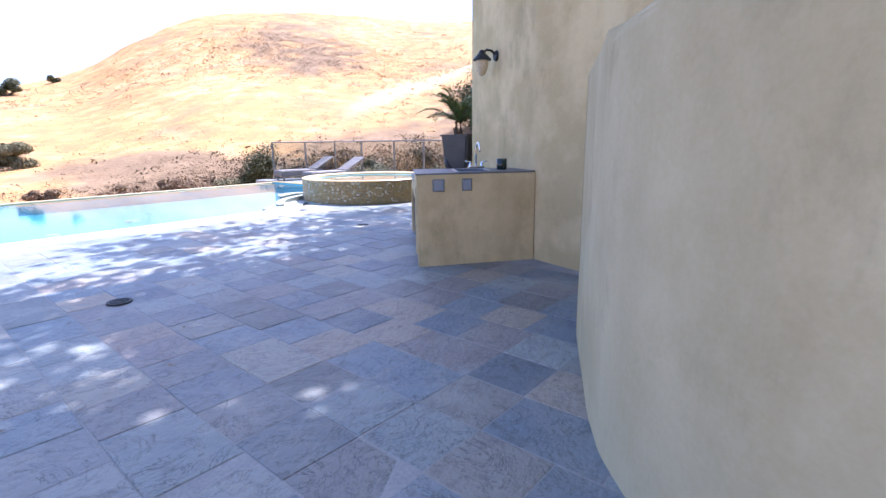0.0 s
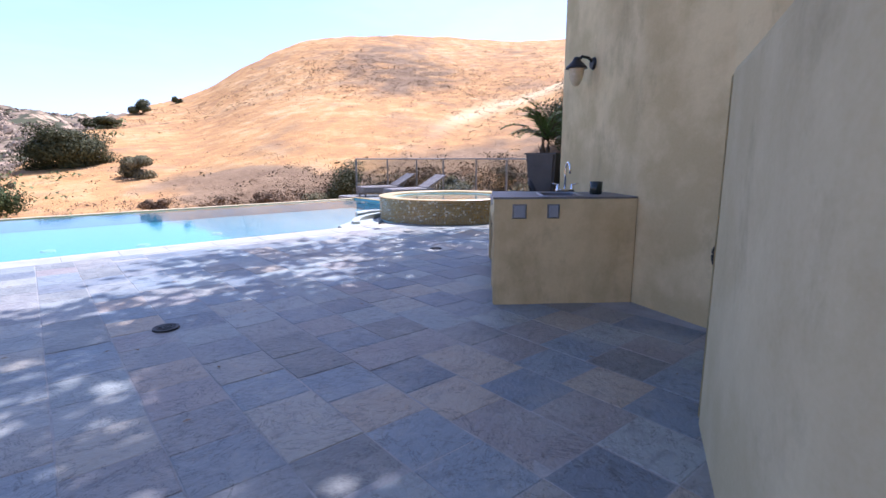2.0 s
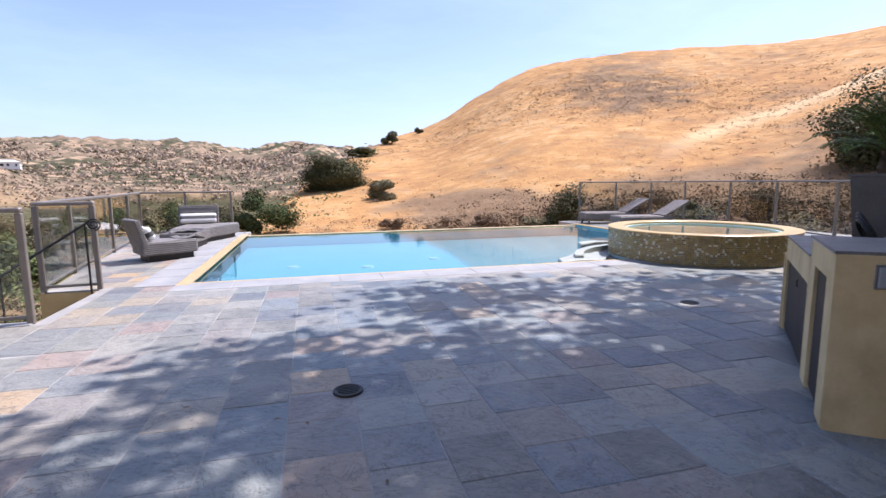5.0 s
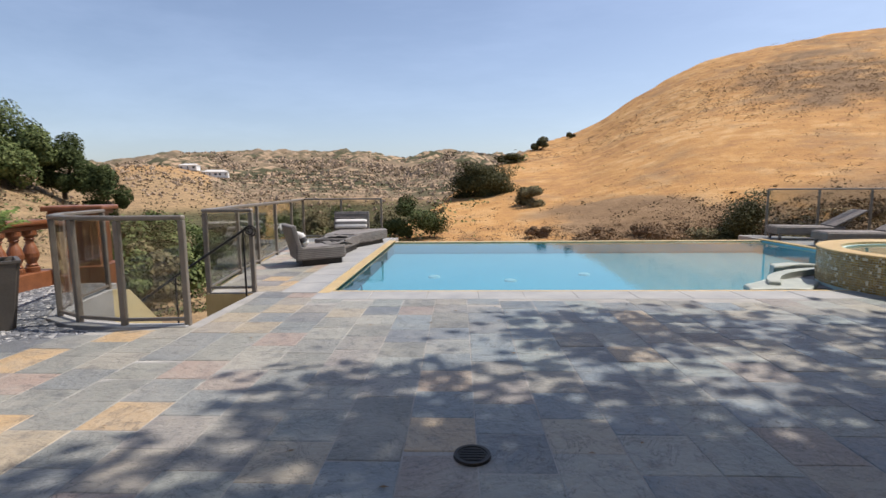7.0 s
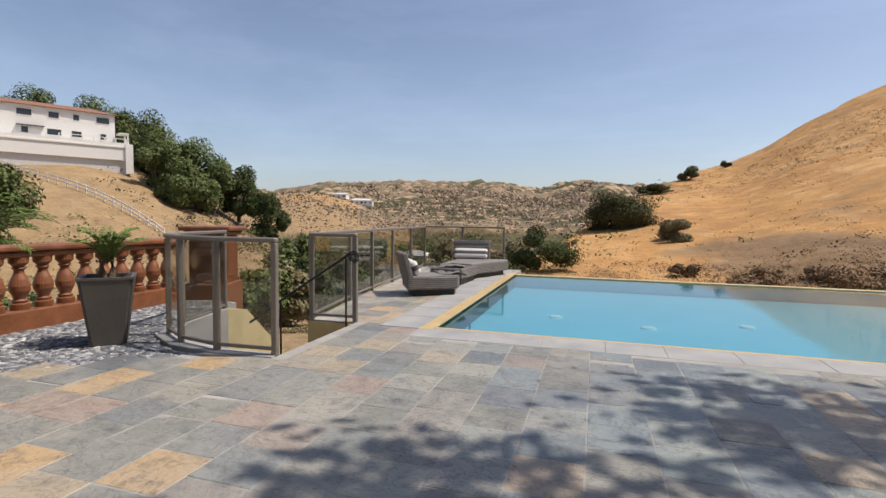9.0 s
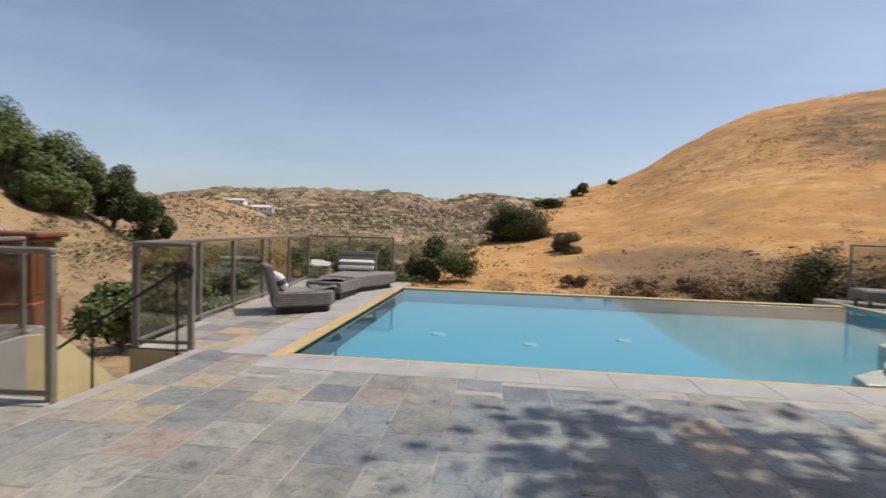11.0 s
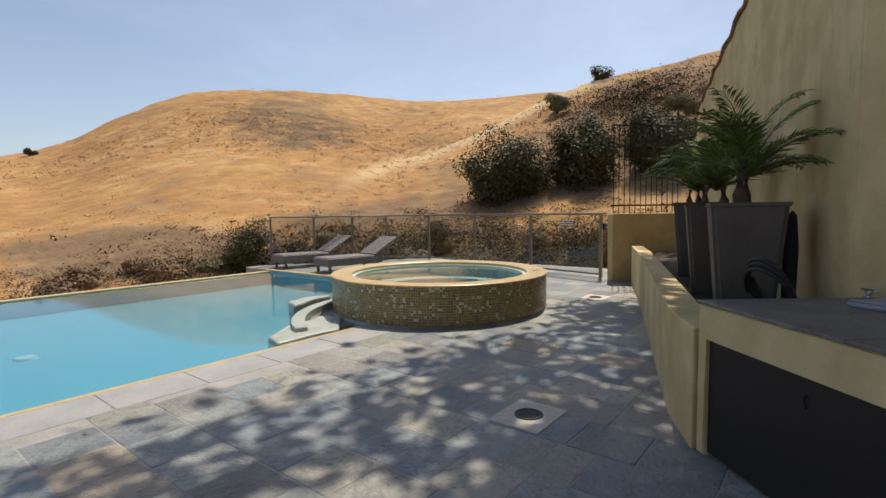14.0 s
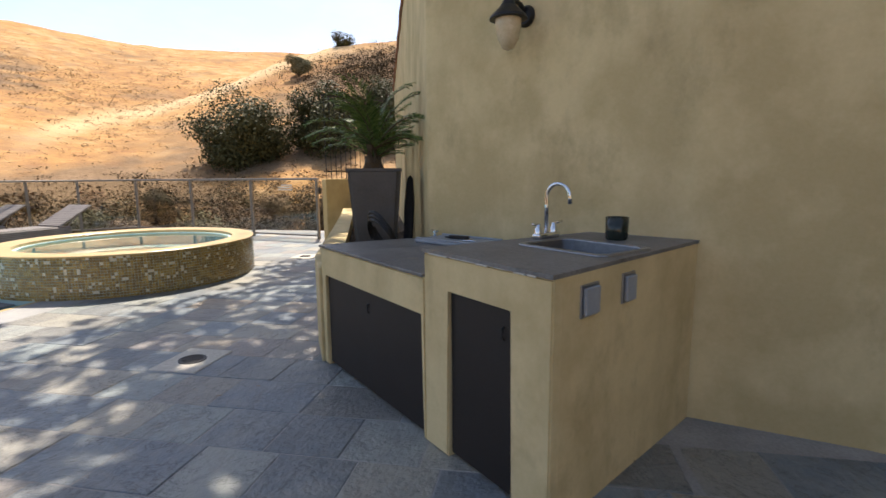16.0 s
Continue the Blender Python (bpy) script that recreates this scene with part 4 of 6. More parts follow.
def gravel():
    rng = np.random.default_rng(4)
    verts, fs = [], []
    base = np.array([(-1, -1, 0), (1, -1, 0), (1, 1, 0), (-1, 1, 0), (-0.6, -0.6, 0.7), (0.6, -0.7, 0.6), (0.6, 0.6, 0.75), (-0.7, 0.6, 0.6)])
    bf = [(0, 1, 5, 4), (1, 2, 6, 5), (2, 3, 7, 6), (3, 0, 4, 7), (4, 5, 6, 7)]
    for _ in range(14000):
        q = np.array((rng.uniform(-6.5, -3.7), rng.uniform(-0.3, 5.0)))
        edge = np.interp(q[1], [2.3, 2.5, 2.8, 3.3, 4.4, 5.1], [-3.7, -4.35, -4.86, -5.18, -5.42, -5.6])
        if on_deck(*q) or (q[1] > 2.3 and q[0] > edge):
            continue
        size = rng.uniform(0.014, 0.04)
        a = rng.uniform(0, 6.28)
        rot = np.array([[math.cos(a), -math.sin(a)], [math.sin(a), math.cos(a)]])
        pt = base * np.array((size, size * rng.uniform(0.5, 1), size * 0.55))
        pt[:, :2] = pt[:, :2] @ rot.T
        k0 = len(verts)
        verts += [(x + q[0], y + q[1], z - 0.015) for x, y, z in pt]
        fs += [tuple(i + k0 for i in ff) for ff in bf]
    ob = raw("gravel", verts, fs, "pebble")
    tagged(ob, "blue grey slate chippings beside the balustrade", "gravel", kind="stuff")


gravel()


structure(link_mesh("gravel_bed", prism([(-6.75, -0.32), (-4.98, 1.29), (-3.73, 2.4), (-4.36, 2.46), (-4.86, 2.74), (-5.18, 3.3), (-5.42, 4.4), (-5.6, 5.1), (-6.75, 5.1)], -0.6, -0.014), "pebble"), "bed of grey slate chippings", "gravel")


# ---- plants in pots ----


def palm_mesh(rng, fronds, length, parent, height, lift_low=0.4):
    """Arching pinnate fronds: ribs with rows of narrow leaflets."""
    verts, fs = [], []
    ribs = bmesh.new()
    for i in range(fronds):
        az = rng.uniform(0, 6.28)
        lift = rng.uniform(lift_low, 1.45)
        L = length * rng.uniform(0.75, 1.1)
        pts = []
        for s in range(11):
            t = s / 10
            el = lift - t * t * rng.uniform(0.9, 1.0) * 1.1
            if s == 0:
                p = Vector((0, 0, height))
            else:
                p = pts[-1] + Vector((math.cos(az) * math.cos(el), math.sin(az) * math.cos(el), math.sin(el))) * (L / 10)
            pts.append(p)
        ribs = merge(ribs, tube(pts, 0.009, 4, 0.002))
        for s in range(1, 11):
            for side in (-1, 1):
                for sub in (0.0, 0.33, 0.66):
                    p = pts[s - 1].lerp(pts[s], sub)
                    d = (pts[s] - pts[s - 1]).normalized()
                    out = d.cross(Vector((0, 0, 1))).normalized() * side
                    ll = L * 0.30 * (1 - abs(s / 10 - 0.45) * 0.9) * rng.uniform(0.8, 1.1)
                    tip = p + (out * 0.75 + d * 0.75 + Vector((0, 0, rng.uniform(-0.25, 0.15)))) * ll
                    mid = p.lerp(tip, 0.45) + Vector((0, 0, 0.02))
                    wv = d * 0.0095
                    k = len(verts)
                    verts += [tuple(p - wv * 0.4), tuple(mid - wv), tuple(tip), tuple(mid + wv)]
                    fs.append((k, k + 1, k + 2, k + 3))
    part("frond_rib", ribs, "palm_stem", parent)
    raw("leaves", verts, fs, "palm", parent)


def planted_pot(m, top, foot, h, seed, fronds, length, label, stem=0.3, lift_low=0.4):
    root = thing("planter_pot", m, label, "planter", "tall planters")
    bm = bmesh.new()
    prof = [(foot / 2, 0.0), (top / 2, h - 0.03), (top / 2 + 0.008, h - 0.025), (top / 2 + 0.008, h), (top / 2 - 0.03, h), (top / 2 - 0.05, h - 0.09)]
    rings = []
    for r, z in prof:
        rings.append([bm.verts.new((sx * r, sy * r, z)) for sx, sy in ((-1, -1), (1, -1), (1, 1), (-1, 1))])
    for a, b in zip(rings, rings[1:]):
        for i in range(4):
            bm.faces.new((a[i], a[(i + 1) % 4], b[(i + 1) % 4], b[i]))
    bm.faces.new(rings[0][::-1])
    bmesh.ops.bevel(bm, geom=[e for e in bm.edges if abs(e.verts[0].co.z - e.verts[1].co.z) > 0.1], offset=0.03, segments=3, affect="EDGES")
    part("pot", bm, "pot", root)
    part("soil", box(-top / 2 + 0.045, top / 2 - 0.045, -top / 2 + 0.045, top / 2 - 0.045, h - 0.14, h - 0.08), "soil", root)
    plant = thing("palm", m @ Matrix.Translation((0, 0, h - 0.09)), "feathery green palm growing in a dark planter", "palm", "potted palms")
    rng = random.Random(seed)
    for k in range(3):
        dx, dy = rng.uniform(-0.1, 0.1), rng.uniform(-0.1, 0.1)
        part("stem", tube([(dx * 0.3, dy * 0.3, -0.03), (dx, dy, stem * 0.5), (dx * 0.8, dy * 0.8, stem)], 0.04, 8, 0.028), "palm_stem", plant)
    palm_mesh(rng, fronds, length, plant, stem * 0.9, lift_low)


PZ = 0.6   # soil level of the planter
planted_pot(pose(5.22, 0.25, PZ, 0, 0, 14), 0.47, 0.34, 0.86, 21, 26, 0.68, "tall tapered dark grey square planter in the raised bed", 0.3)
planted_pot(pose(6.4, 0.64, PZ, 0, 0, 14), 0.52, 0.38, 0.86, 22, 16, 0.85, "tall tapered dark grey square planter in the raised bed", 0.25)
planted_pot(pose(7.7, 1.06, PZ, 0, 0, 14), 0.52, 0.38, 0.9, 23, 18, 0.8, "tall tapered dark grey square planter in the raised bed", 0.25)
planted_pot(pose(-5.05, 2.44, 0, 0, 0, 46), 0.5, 0.33, 0.74, 24, 18, 0.5, "tapered dark grey square planter on the gravel", 0.25, 0.95)
planted_pot(pose(-5.8, 1.5, 0, 0, 0, 56), 0.54, 0.36, 0.84, 25, 26, 0.85, "tapered dark grey square planter on the gravel", 0.3)

# raised planter bed under the garden wall
bed_front = [(4.14, 0.36), (4.6, 0.6), (7.0, 1.43), (9.4, 2.28), (10.7, 2.78)]
bed_in = [(10.74, 2.57), (9.46, 2.08), (7.06, 1.23), (4.7, 0.4), (4.28, 0.2)]
structure(link_mesh("wall_planter", prism(bed_front + bed_in, -0.2, 0.73, 0.012, 2), "stucco"), "low tan stucco planter wall", "wall")
bed = link_mesh("planting_bed", prism([(4.28, 0.19), (4.7, 0.41), (7.06, 1.22), (9.46, 2.07), (10.74, 2.56), (11.6, 2.0), (11.5, 1.8), (4.76, -0.34)], -0.2, PZ), "soil")
structure(bed, "dark soil of the raised planting bed", "soil")

# iron fence beyond the end wall
fence = thing("iron_fence", pose(11.06, 3.27, 1.35, 0, 0, -42), "black iron picket fence on the yellow end wall", "fence")
for z in (0.15, 1.76):
    part("rail_bar", box(-0.05, 1.5, -0.012, 0.012, z, z + 0.03), "black_metal", fence)
for k in range(13):
    part("picket", tube([(k * 0.12, 0, -0.02), (k * 0.12, 0, 1.8)], 0.009, 6), "black_metal", fence)

# ---- bar counter ----
bar_m = Matrix.Translation((2.556, -1.275, 0)) @ Matrix.Rotation(radians(45.5), 4, "Z")
bar = thing("bar_counter", bar_m, "tan stucco outdoor bar with dark brown doors against the wall", "bar counter")
TOP_HI, TOP_LO = 1.012, 0.879
part("body", prism([(0.07, -0.05), (0.86, -0.05), (0.80, -1.215), (0.25, -1.33)], 0, 0.86), "stucco", bar)
part("body", prism([(0.861, -0.05), (2.256, -0.05), (2.13, -0.925), (0.801, -1.2)], 0, TOP_LO), "stucco", bar)
part("end_wall", prism([(0.0, -0.05), (0.069, -0.05), (0.249, -1.33), (0.185, -1.345)], 0, TOP_HI), "stucco", bar)


def front_frame(x0, x1, top, d0, d1, dz):
    """The stucco front round one door opening, in one piece."""
    pts = [(x0, 0), (d0, 0), (d0, dz), (d1, dz), (d1, 0), (x1, 0), (x1, top), (x0, top)]
    bm = bmesh.new()
    a = [bm.verts.new((x, 0.0, z)) for x, z in pts]
    b = [bm.verts.new((x, -0.0499, z)) for x, z in pts]
    bm.faces.new(a)
    bm.faces.new(b[::-1])
    for i in range(8):
        bm.faces.new((a[i], b[i], b[(i + 1) % 8], a[(i + 1) % 8]))
    bmesh.ops.bevel(bm, geom=[e for e in bm.edges if all(abs(v.co.y) < 1e-5 for v in e.verts)], offset=0.008, segments=2, affect="EDGES")
    return bm


for x0, x1, top, (d0, d1), dz in ((0, 0.86, TOP_HI, (0.215, 0.665), 0.855), (0.862, 2.256, TOP_LO, (0.885, 2.19), 0.69)):
    part("door_frame", front_frame(x0, x1, top, d0, d1, dz), "stucco", bar)
    leaf = part("door", box(d0 + 0.006, d1 - 0.006, -0.048, -0.022, 0.02, dz - 0.006, 0.004), "door_brown", bar)
    hx = (d0 + d1) / 2 if d1 - d0 > 0.8 else d0 + 0.07
    part("handle", merge(tube([(hx, -0.024, dz - 0.15), (hx, -0.012, dz - 0.145), (hx, -0.012, dz - 0.1), (hx, -0.024, dz - 0.095)], 0.006, 6)), "black_metal", leaf, "small dark pull handle")
SX0, SX1, SY0, SY1 = 0.14, 0.66, -0.83, -0.46
hi_top = thing("worktop", bar_m, "dark grey stone slab worktop with a chipped edge", "worktop", "bar worktops")
for rect in ([(-0.006, 0.008), (0.866, 0.008), (0.845, SY1), (0.058, SY1)], [(0.058, SY1), (SX0, SY1), (SX0, SY0), (0.108, SY0)], [(SX1, SY1), (0.845, SY1), (0.825, SY0), (SX1, SY0)],
             [(0.108, SY0), (0.825, SY0), (0.805, -1.215), (0.178, -1.345)]):
    part("slab", prism(rect, TOP_HI, 1.03), "counter", hi_top)
lo_top = thing("worktop", bar_m, "dark grey stone slab worktop beside the raised part", "worktop", "bar worktops")
for quad in ([(0.868, 0.008), (1.338, 0.009), (1.262, -1.105), (0.81, -1.2)], [(1.341, 0.009), (1.81, 0.01), (1.71, -1.013), (1.265, -1.105)], [(1.813, 0.01), (2.264, 0.01), (2.138, -0.925), (1.713, -1.013)]):
    part("slab", prism(quad, TOP_LO, 0.897, 0.003), "counter", lo_top)
chip_rng = random.Random(14)
x_ = 0.08
while x_ < 0.84:
    w_ = chip_rng.uniform(0.03, 0.16)
    part("mortar_edge", box(x_, min(x_ + w_, 0.86), -0.02, 0.008 + chip_rng.uniform(0.001, 0.004), TOP_HI - chip_rng.uniform(0.001, 0.007), TOP_HI + chip_rng.uniform(0.0005, 0.003), 0.001), "mortar_pale", hi_top, "pale crumbling mortar")
    x_ += w_ + chip_rng.uniform(0.0, 0.05)
sink = thing("sink", bar_m @ Matrix.Translation((0, 0, 0)), "brushed steel drop-in sink in the bar", "sink")
bowl = bmesh.new()
rings = []
for grow, z in ((-0.011, 1.036), (-0.025, 0.995), (-0.045, 0.88), (-0.07, 0.872)):
    pts, rr = [], 0.06
    for cx, cy, a0 in ((SX1 + grow - rr, SY1 + grow - rr, 0), (SX0 - grow + rr, SY1 + grow - rr, 90), (SX0 - grow + rr, SY0 - grow + rr, 180), (SX1 + grow - rr, SY0 - grow + rr, 270)):
        pts += [bowl.verts.new((cx + rr * math.cos(radians(a0 + q * 18)), cy + rr * math.sin(radians(a0 + q * 18)), z)) for q in range(6)]
    rings.append(pts)
for r0, r1 in zip(rings, rings[1:]):
    for i in range(24):
        bowl.faces.new((r0[i], r0[(i + 1) % 24], r1[(i + 1) % 24], r1[i]))
bowl.faces.new(rings[-1])
part("bowl", bowl, "shaded_steel", sink, smooth=True)
lip = []
for grow, z in ((0.018, 1.031), (0.016, 1.038), (-0.012, 1.038), (-0.013, 1.03)):
    pts, rr = [], 0.06
    for cx, cy, a0 in ((SX1 + grow - rr, SY1 + grow - rr, 0), (SX0 - grow + rr, SY1 + grow - rr, 90), (SX0 - grow + rr, SY0 - grow + rr, 180), (SX1 + grow - rr, SY0 - grow + rr, 270)):
        pts += [(cx + rr * math.cos(radians(a0 + q * 18)), cy + rr * math.sin(radians(a0 + q * 18)), z) for q in range(6)]
    lip.append(pts)
rim_bm = bmesh.new()
lip = [[rim_bm.verts.new(p) for p in ring] for ring in lip]
for r0, r1 in zip(lip, lip[1:]):
    for i in range(24):
        rim_bm.faces.new((r0[i], r0[(i + 1) % 24], r1[(i + 1) % 24], r1[i]))
part("rim", rim_bm, "steel", sink, "bright steel rim", smooth=True)
part("drain", lathe([(0, 0.876), (0.04, 0.876), (0.045, 0.872)], 16, Matrix.Translation((0.4, -0.64, 0))), "chrome", sink)
tap = thing("faucet", bar_m @ Matrix.Translation((0.75, -0.76, 1.03)) @ Matrix.Rotation(radians(98), 4, "Z"), "chrome gooseneck faucet with two lever handles", "faucet")
part("base", box(-0.1, 0.1, -0.028, 0.028, 0, 0.035, 0.012, None, 3), "chrome", tap, smooth=True)
neck = [(0, 0, 0.03), (0, 0, 0.2)] + [(0, 0.075 - 0.075 * math.cos(a), 0.235 + 0.075 * math.sin(a)) for a in [i * math.pi / 10 for i in range(11)]] + [(0, 0.15, 0.2)]
part("spout", tube(neck, 0.012, 12), "chrome", tap, smooth=True)
for s in (-1, 1):
    part("handle", merge(lathe([(0.022, 0.03), (0.02, 0.06), (0.012, 0.07), (0.014, 0.085), (0, 0.09)], 12, Matrix.Translation((s * 0.075, 0, 0))),
                         tube([(s * 0.075, 0, 0.08), (s * 0.14, 0.01, 0.09)], 0.007, 8)), "chrome", tap, smooth=True)
mug = thing("mug", bar_m @ Matrix.Translation((0.47, -1.02, 1.03)), "dark green ceramic cup on the worktop", "cup")
part("cup", lathe([(0, 0), (0.052, 0), (0.06, 0.01), (0.062, 0.125), (0.056, 0.125), (0.053, 0.02), (0, 0.015)], 24), "mug", mug, smooth=True)
end_m = bar_m @ Matrix.Rotation(math.atan2(-1.35, 0.185), 4, "Z")
for k, x in enumerate((0.17, 0.5)):
    plate = thing("outlet", end_m @ Matrix.Translation((x, 0, 0.83)), "grey weatherproof outlet cover on the end of the bar", "outlet", "outlet covers")
    part("plate", box(0, 0.135 - 0.02 * k, -0.012, 0.0, 0, 0.135, 0.004), "steel", plate)
    part("lid", box(0.014, 0.121 - 0.02 * k, -0.028, -0.012, 0.01, 0.122, 0.006, None, 2), "grey_plastic", plate)
lid = thing("grill_lid", bar_m @ Matrix.Translation((1.66, -0.82, 0.897)) @ Matrix.Rotation(radians(12), 4, "Z"), "flat grey plastic lid lying on the worktop", "lid")
part("cover", box(-0.3, 0.3, -0.16, 0.16, 0, 0.03, 0.012, None, 2), "grey_plastic", lid)
part("raised_edge", merge(box(-0.29, 0.29, 0.13, 0.155, 0.028, 0.042, 0.004), box(-0.29, 0.29, -0.155, -0.13, 0.028, 0.042, 0.004)), "grey_plastic", lid)
for (x, y, s, mt, nm, lb) in ((1.68, -0.84, 0.05, "black_metal", "spatula", "small black tool lying on the lid"), (1.5, -0.8, 0.03, "chrome", "tongs", "small metal tool lying on the lid")):
    t_ = thing(nm, bar_m @ Matrix.Translation((x, y, 0.927)) @ Matrix.Rotation(0.4, 4, "Z"), lb, "tool")
    part("grip", merge(box(-s * 1.6, s * 1.6, -s * 0.35, s * 0.35, 0, s * 0.5, 0.006, None, 2), box(s * 1.5, s * 2.4, -s * 0.15, s * 0.15, 0.004, s * 0.3, 0.003)), mt, t_)
# hose and valves behind the low worktop
hose = thing("hose", bar_m @ Matrix.Translation((2.45, -0.62, 0.66)), "black coiled garden hose beside the planter", "hose")
part("coil", tube([(0.19 * math.cos(a) * (1 - 0.01 * a), 0.09 * math.sin(a), 0.2 + 0.17 * math.sin(a) + 0.005 * a) for a in [i * 0.3 for i in range(64)]], 0.014, 6), "black_metal", hose)
valve = thing("gas_valve", bar_m @ Matrix.Translation((2.05, -0.88, 0.897)), "small chrome gas valve on the worktop", "valve")
part("stem", lathe([(0, 0), (0.03, 0), (0.03, 0.02), (0.014, 0.025), (0.014, 0.04), (0.02, 0.045), (0.02, 0.055), (0, 0.055)], 12), "chrome", valve)
part("lever", box(-0.05, 0.05, -0.008, 0.008, 0.053, 0.064, 0.004), "chrome", valve)
club = thing("folded_umbrella", Matrix.Translation((5.3, -0.02, PZ)) @ Matrix.Rotation(radians(12), 4, "Y"), "black folded umbrella leaning behind the planter", "umbrella")
part("cover", lathe([(0, 0), (0.025, 0.02), (0.045, 0.2), (0.05, 0.55), (0.03, 0.78), (0, 0.82)], 12), "black_cloth", club, smooth=True)

# wall lantern
lan = thing("wall_lantern", Matrix.Translation((4.25, -1.13, 2.42)) @ Matrix.Rotation(math.atan2(1.7, 1.08) + math.pi / 2, 4, "Z"), "black metal wall lantern with an amber glass globe", "wall lamp")
part("back_plate", lathe([(0, 0.03), (0.055, 0.03), (0.07, 0.0)], 20, Matrix.Rotation(radians(90), 4, "Y")), "black_metal", lan)
part("arm", tube([(0, 0, 0), (0.07, 0, 0.06), (0.14, 0, 0.07), (0.2, 0, 0.02)], 0.016, 10), "black_metal", lan)
part("cap", lathe([(0, 0.07), (0.03, 0.06), (0.05, 0.02), (0.115, -0.045), (0.12, -0.06), (0.08, -0.06)], 24, Matrix.Translation((0.2, 0, 0))), "black_metal", lan)
part("globe", lathe([(0.082, -0.06), (0.082, -0.1), (0.066, -0.18), (0.035, -0.235), (0, -0.25)], 24, Matrix.Translation((0.2, 0, 0))), "lamp_glass", lan, "amber frosted glass globe", True)
ring = thing("hose_hook", Matrix.Translation((3.355, -3.04, 0.63)) @ Matrix.Rotation(radians(66 + 90), 4, "Z"), "black iron scroll hook on the stucco wall", "hook")
part("loop", tube([(0.05, 0.12 * math.cos(a), 0.12 * math.sin(a)) for a in [0.9 + i * 0.19 for i in range(28)]], 0.016, 8), "black_metal", ring)
part("scroll", tube([(0.05, (0.06 - 0.005 * a) * math.cos(a), (0.06 - 0.005 * a) * math.sin(a)) for a in [i * 0.3 for i in range(28)]], 0.012, 6), "black_metal", ring)
part("bracket", tube([(0, 0, 0), (0.05, 0, 0)], 0.02), "black_metal", ring)

# ---- drains ----
for k, (x, y) in enumerate(((0, 0), (3.995, 1.36), (8.8, 2.75))):
    dr = thing("floor_drain", pose(x, y, 0), "round black floor drain grate in the paving", "drain", "floor drains")
    part("ring", lathe([(0.07, -0.02), (0.082, 0.013), (0.1, 0.013), (0.106, -0.01)], 24), "black_metal", dr)
    part("grate", lathe([(0, 0.008), (0.08, 0.008), (0.08, -0.02)], 24), "black_metal", dr)
    for q in range(-2, 3):
        w = math.sqrt(max(0, 0.07**2 - (q * 0.026) ** 2))
        part("slot_bar", box(-w, w, q * 0.026 - 0.006, q * 0.026 + 0.006, 0.006, 0.013), "black_metal", dr)
    if k:
        part("collar", box(-0.23, 0.23, -0.19, 0.19, -0.02, 0.007, 0.003), "mortar_pale", dr, "pale stone collar")

# ---- loungers ----


def bend_seat(plan, z0, z1, sag=0.05):
    """A thick woven slab on a plan outline, its top dipping in the middle."""
    bm = prism(plan, z0, z1, 0.03, 2)
    bmesh.ops.subdivide_edges(bm, edges=[e for e in bm.edges if e.calc_length() > 0.25], cuts=4, use_grid_fill=True)
    c = sum((Vector(p).to_2d() for p in plan), Vector((0, 0))) / len(plan)
    for v in bm.verts:
        if v.co.z > z1 - 0.06:
            v.co.z -= sag * math.exp(-((v.co.to_2d() - c).length / 0.3) ** 2)
    return bm


def inset(plan, d):
    c = sum((Vector(p).to_2d() for p in plan), Vector((0, 0))) / len(plan)
    return [tuple(c + (Vector(p).to_2d() - c) * d) for p in plan]


def wicker_lounge(m, plan, back, label, group):
    """A low woven lounger: thick seat slab on a recessed plinth; back gives the foot of its backrest, its width and its turn."""
    root = thing("wicker_lounger", m, label, "lounger", group)
    part("plinth", prism(inset(plan, 0.82), 0, 0.15), "black_metal", root, "dark recessed plinth")
    part("seat", bend_seat(plan, 0.12, 0.37), "wicker", root)
    bx, by, wide, turn, tall = back
    at = Matrix.Translation((bx, by, 0.22)) @ Matrix.Rotation(radians(turn), 4, "Z")
    lean = at @ Matrix.Rotation(radians(-15), 4, "Y")
    part("backrest", box(-0.045, 0.045, -wide / 2, wide / 2, 0.0, tall, 0.02, lean, 2), "wicker", root)
    for k in range(5):
        z = 0.12 + k * (tall - 0.16) / 4.5
        part("weave_row", box(0.044, 0.054, -wide / 2 + 0.02, wide / 2 - 0.02, z, z + 0.05, 0.008, lean), "wicker", root)
    pil = thing("pillow", m @ at @ Matrix.Translation((0.07, 0, 0.15)) @ Matrix.Rotation(radians(-28), 4, "Y"), "black and white striped pillow on the lounger", "pillow", "striped pillows")
    bm = box(0.0, 0.13, -wide * 0.45, wide * 0.45, 0.0, 0.26, 0.055, None, 4)
    part("cover", bm, "stripes", pil, smooth=True)


wicker_lounge(pose(-3.08, 6.57, 0, 0, 0, 33), [(-0.06, 0), (0.9, 0.02), (1.02, 0.3), (0.98, 0.72), (0.0, 0.78)], (0.04, 0.38, 0.76, 0, 0.58), "grey wicker lounger with raised back beside the pool", "wicker loungers")
wicker_lounge(pose(-2.1, 10.9, 0, 0, 0, 0), [(-1.3, -1.35), (-0.56, -1.5), (-0.22, -0.75), (0.05, -0.1), (-0.02, 0.18), (-1.25, 0.05)], (-0.95, 0.02, 0.96, -84, 0.64), "grey wicker lounger with raised back by the rail", "wicker loungers")
otto = thing("wicker_ottoman", pose(-2.95, 8.9, 0, 0, 0, 0), "grey wicker ottoman between the loungers", "ottoman")
otto_plan = [(-0.42, -0.42), (0.32, -0.5), (0.36, 0.0), (0.44, 0.46), (-0.34, 0.5)]
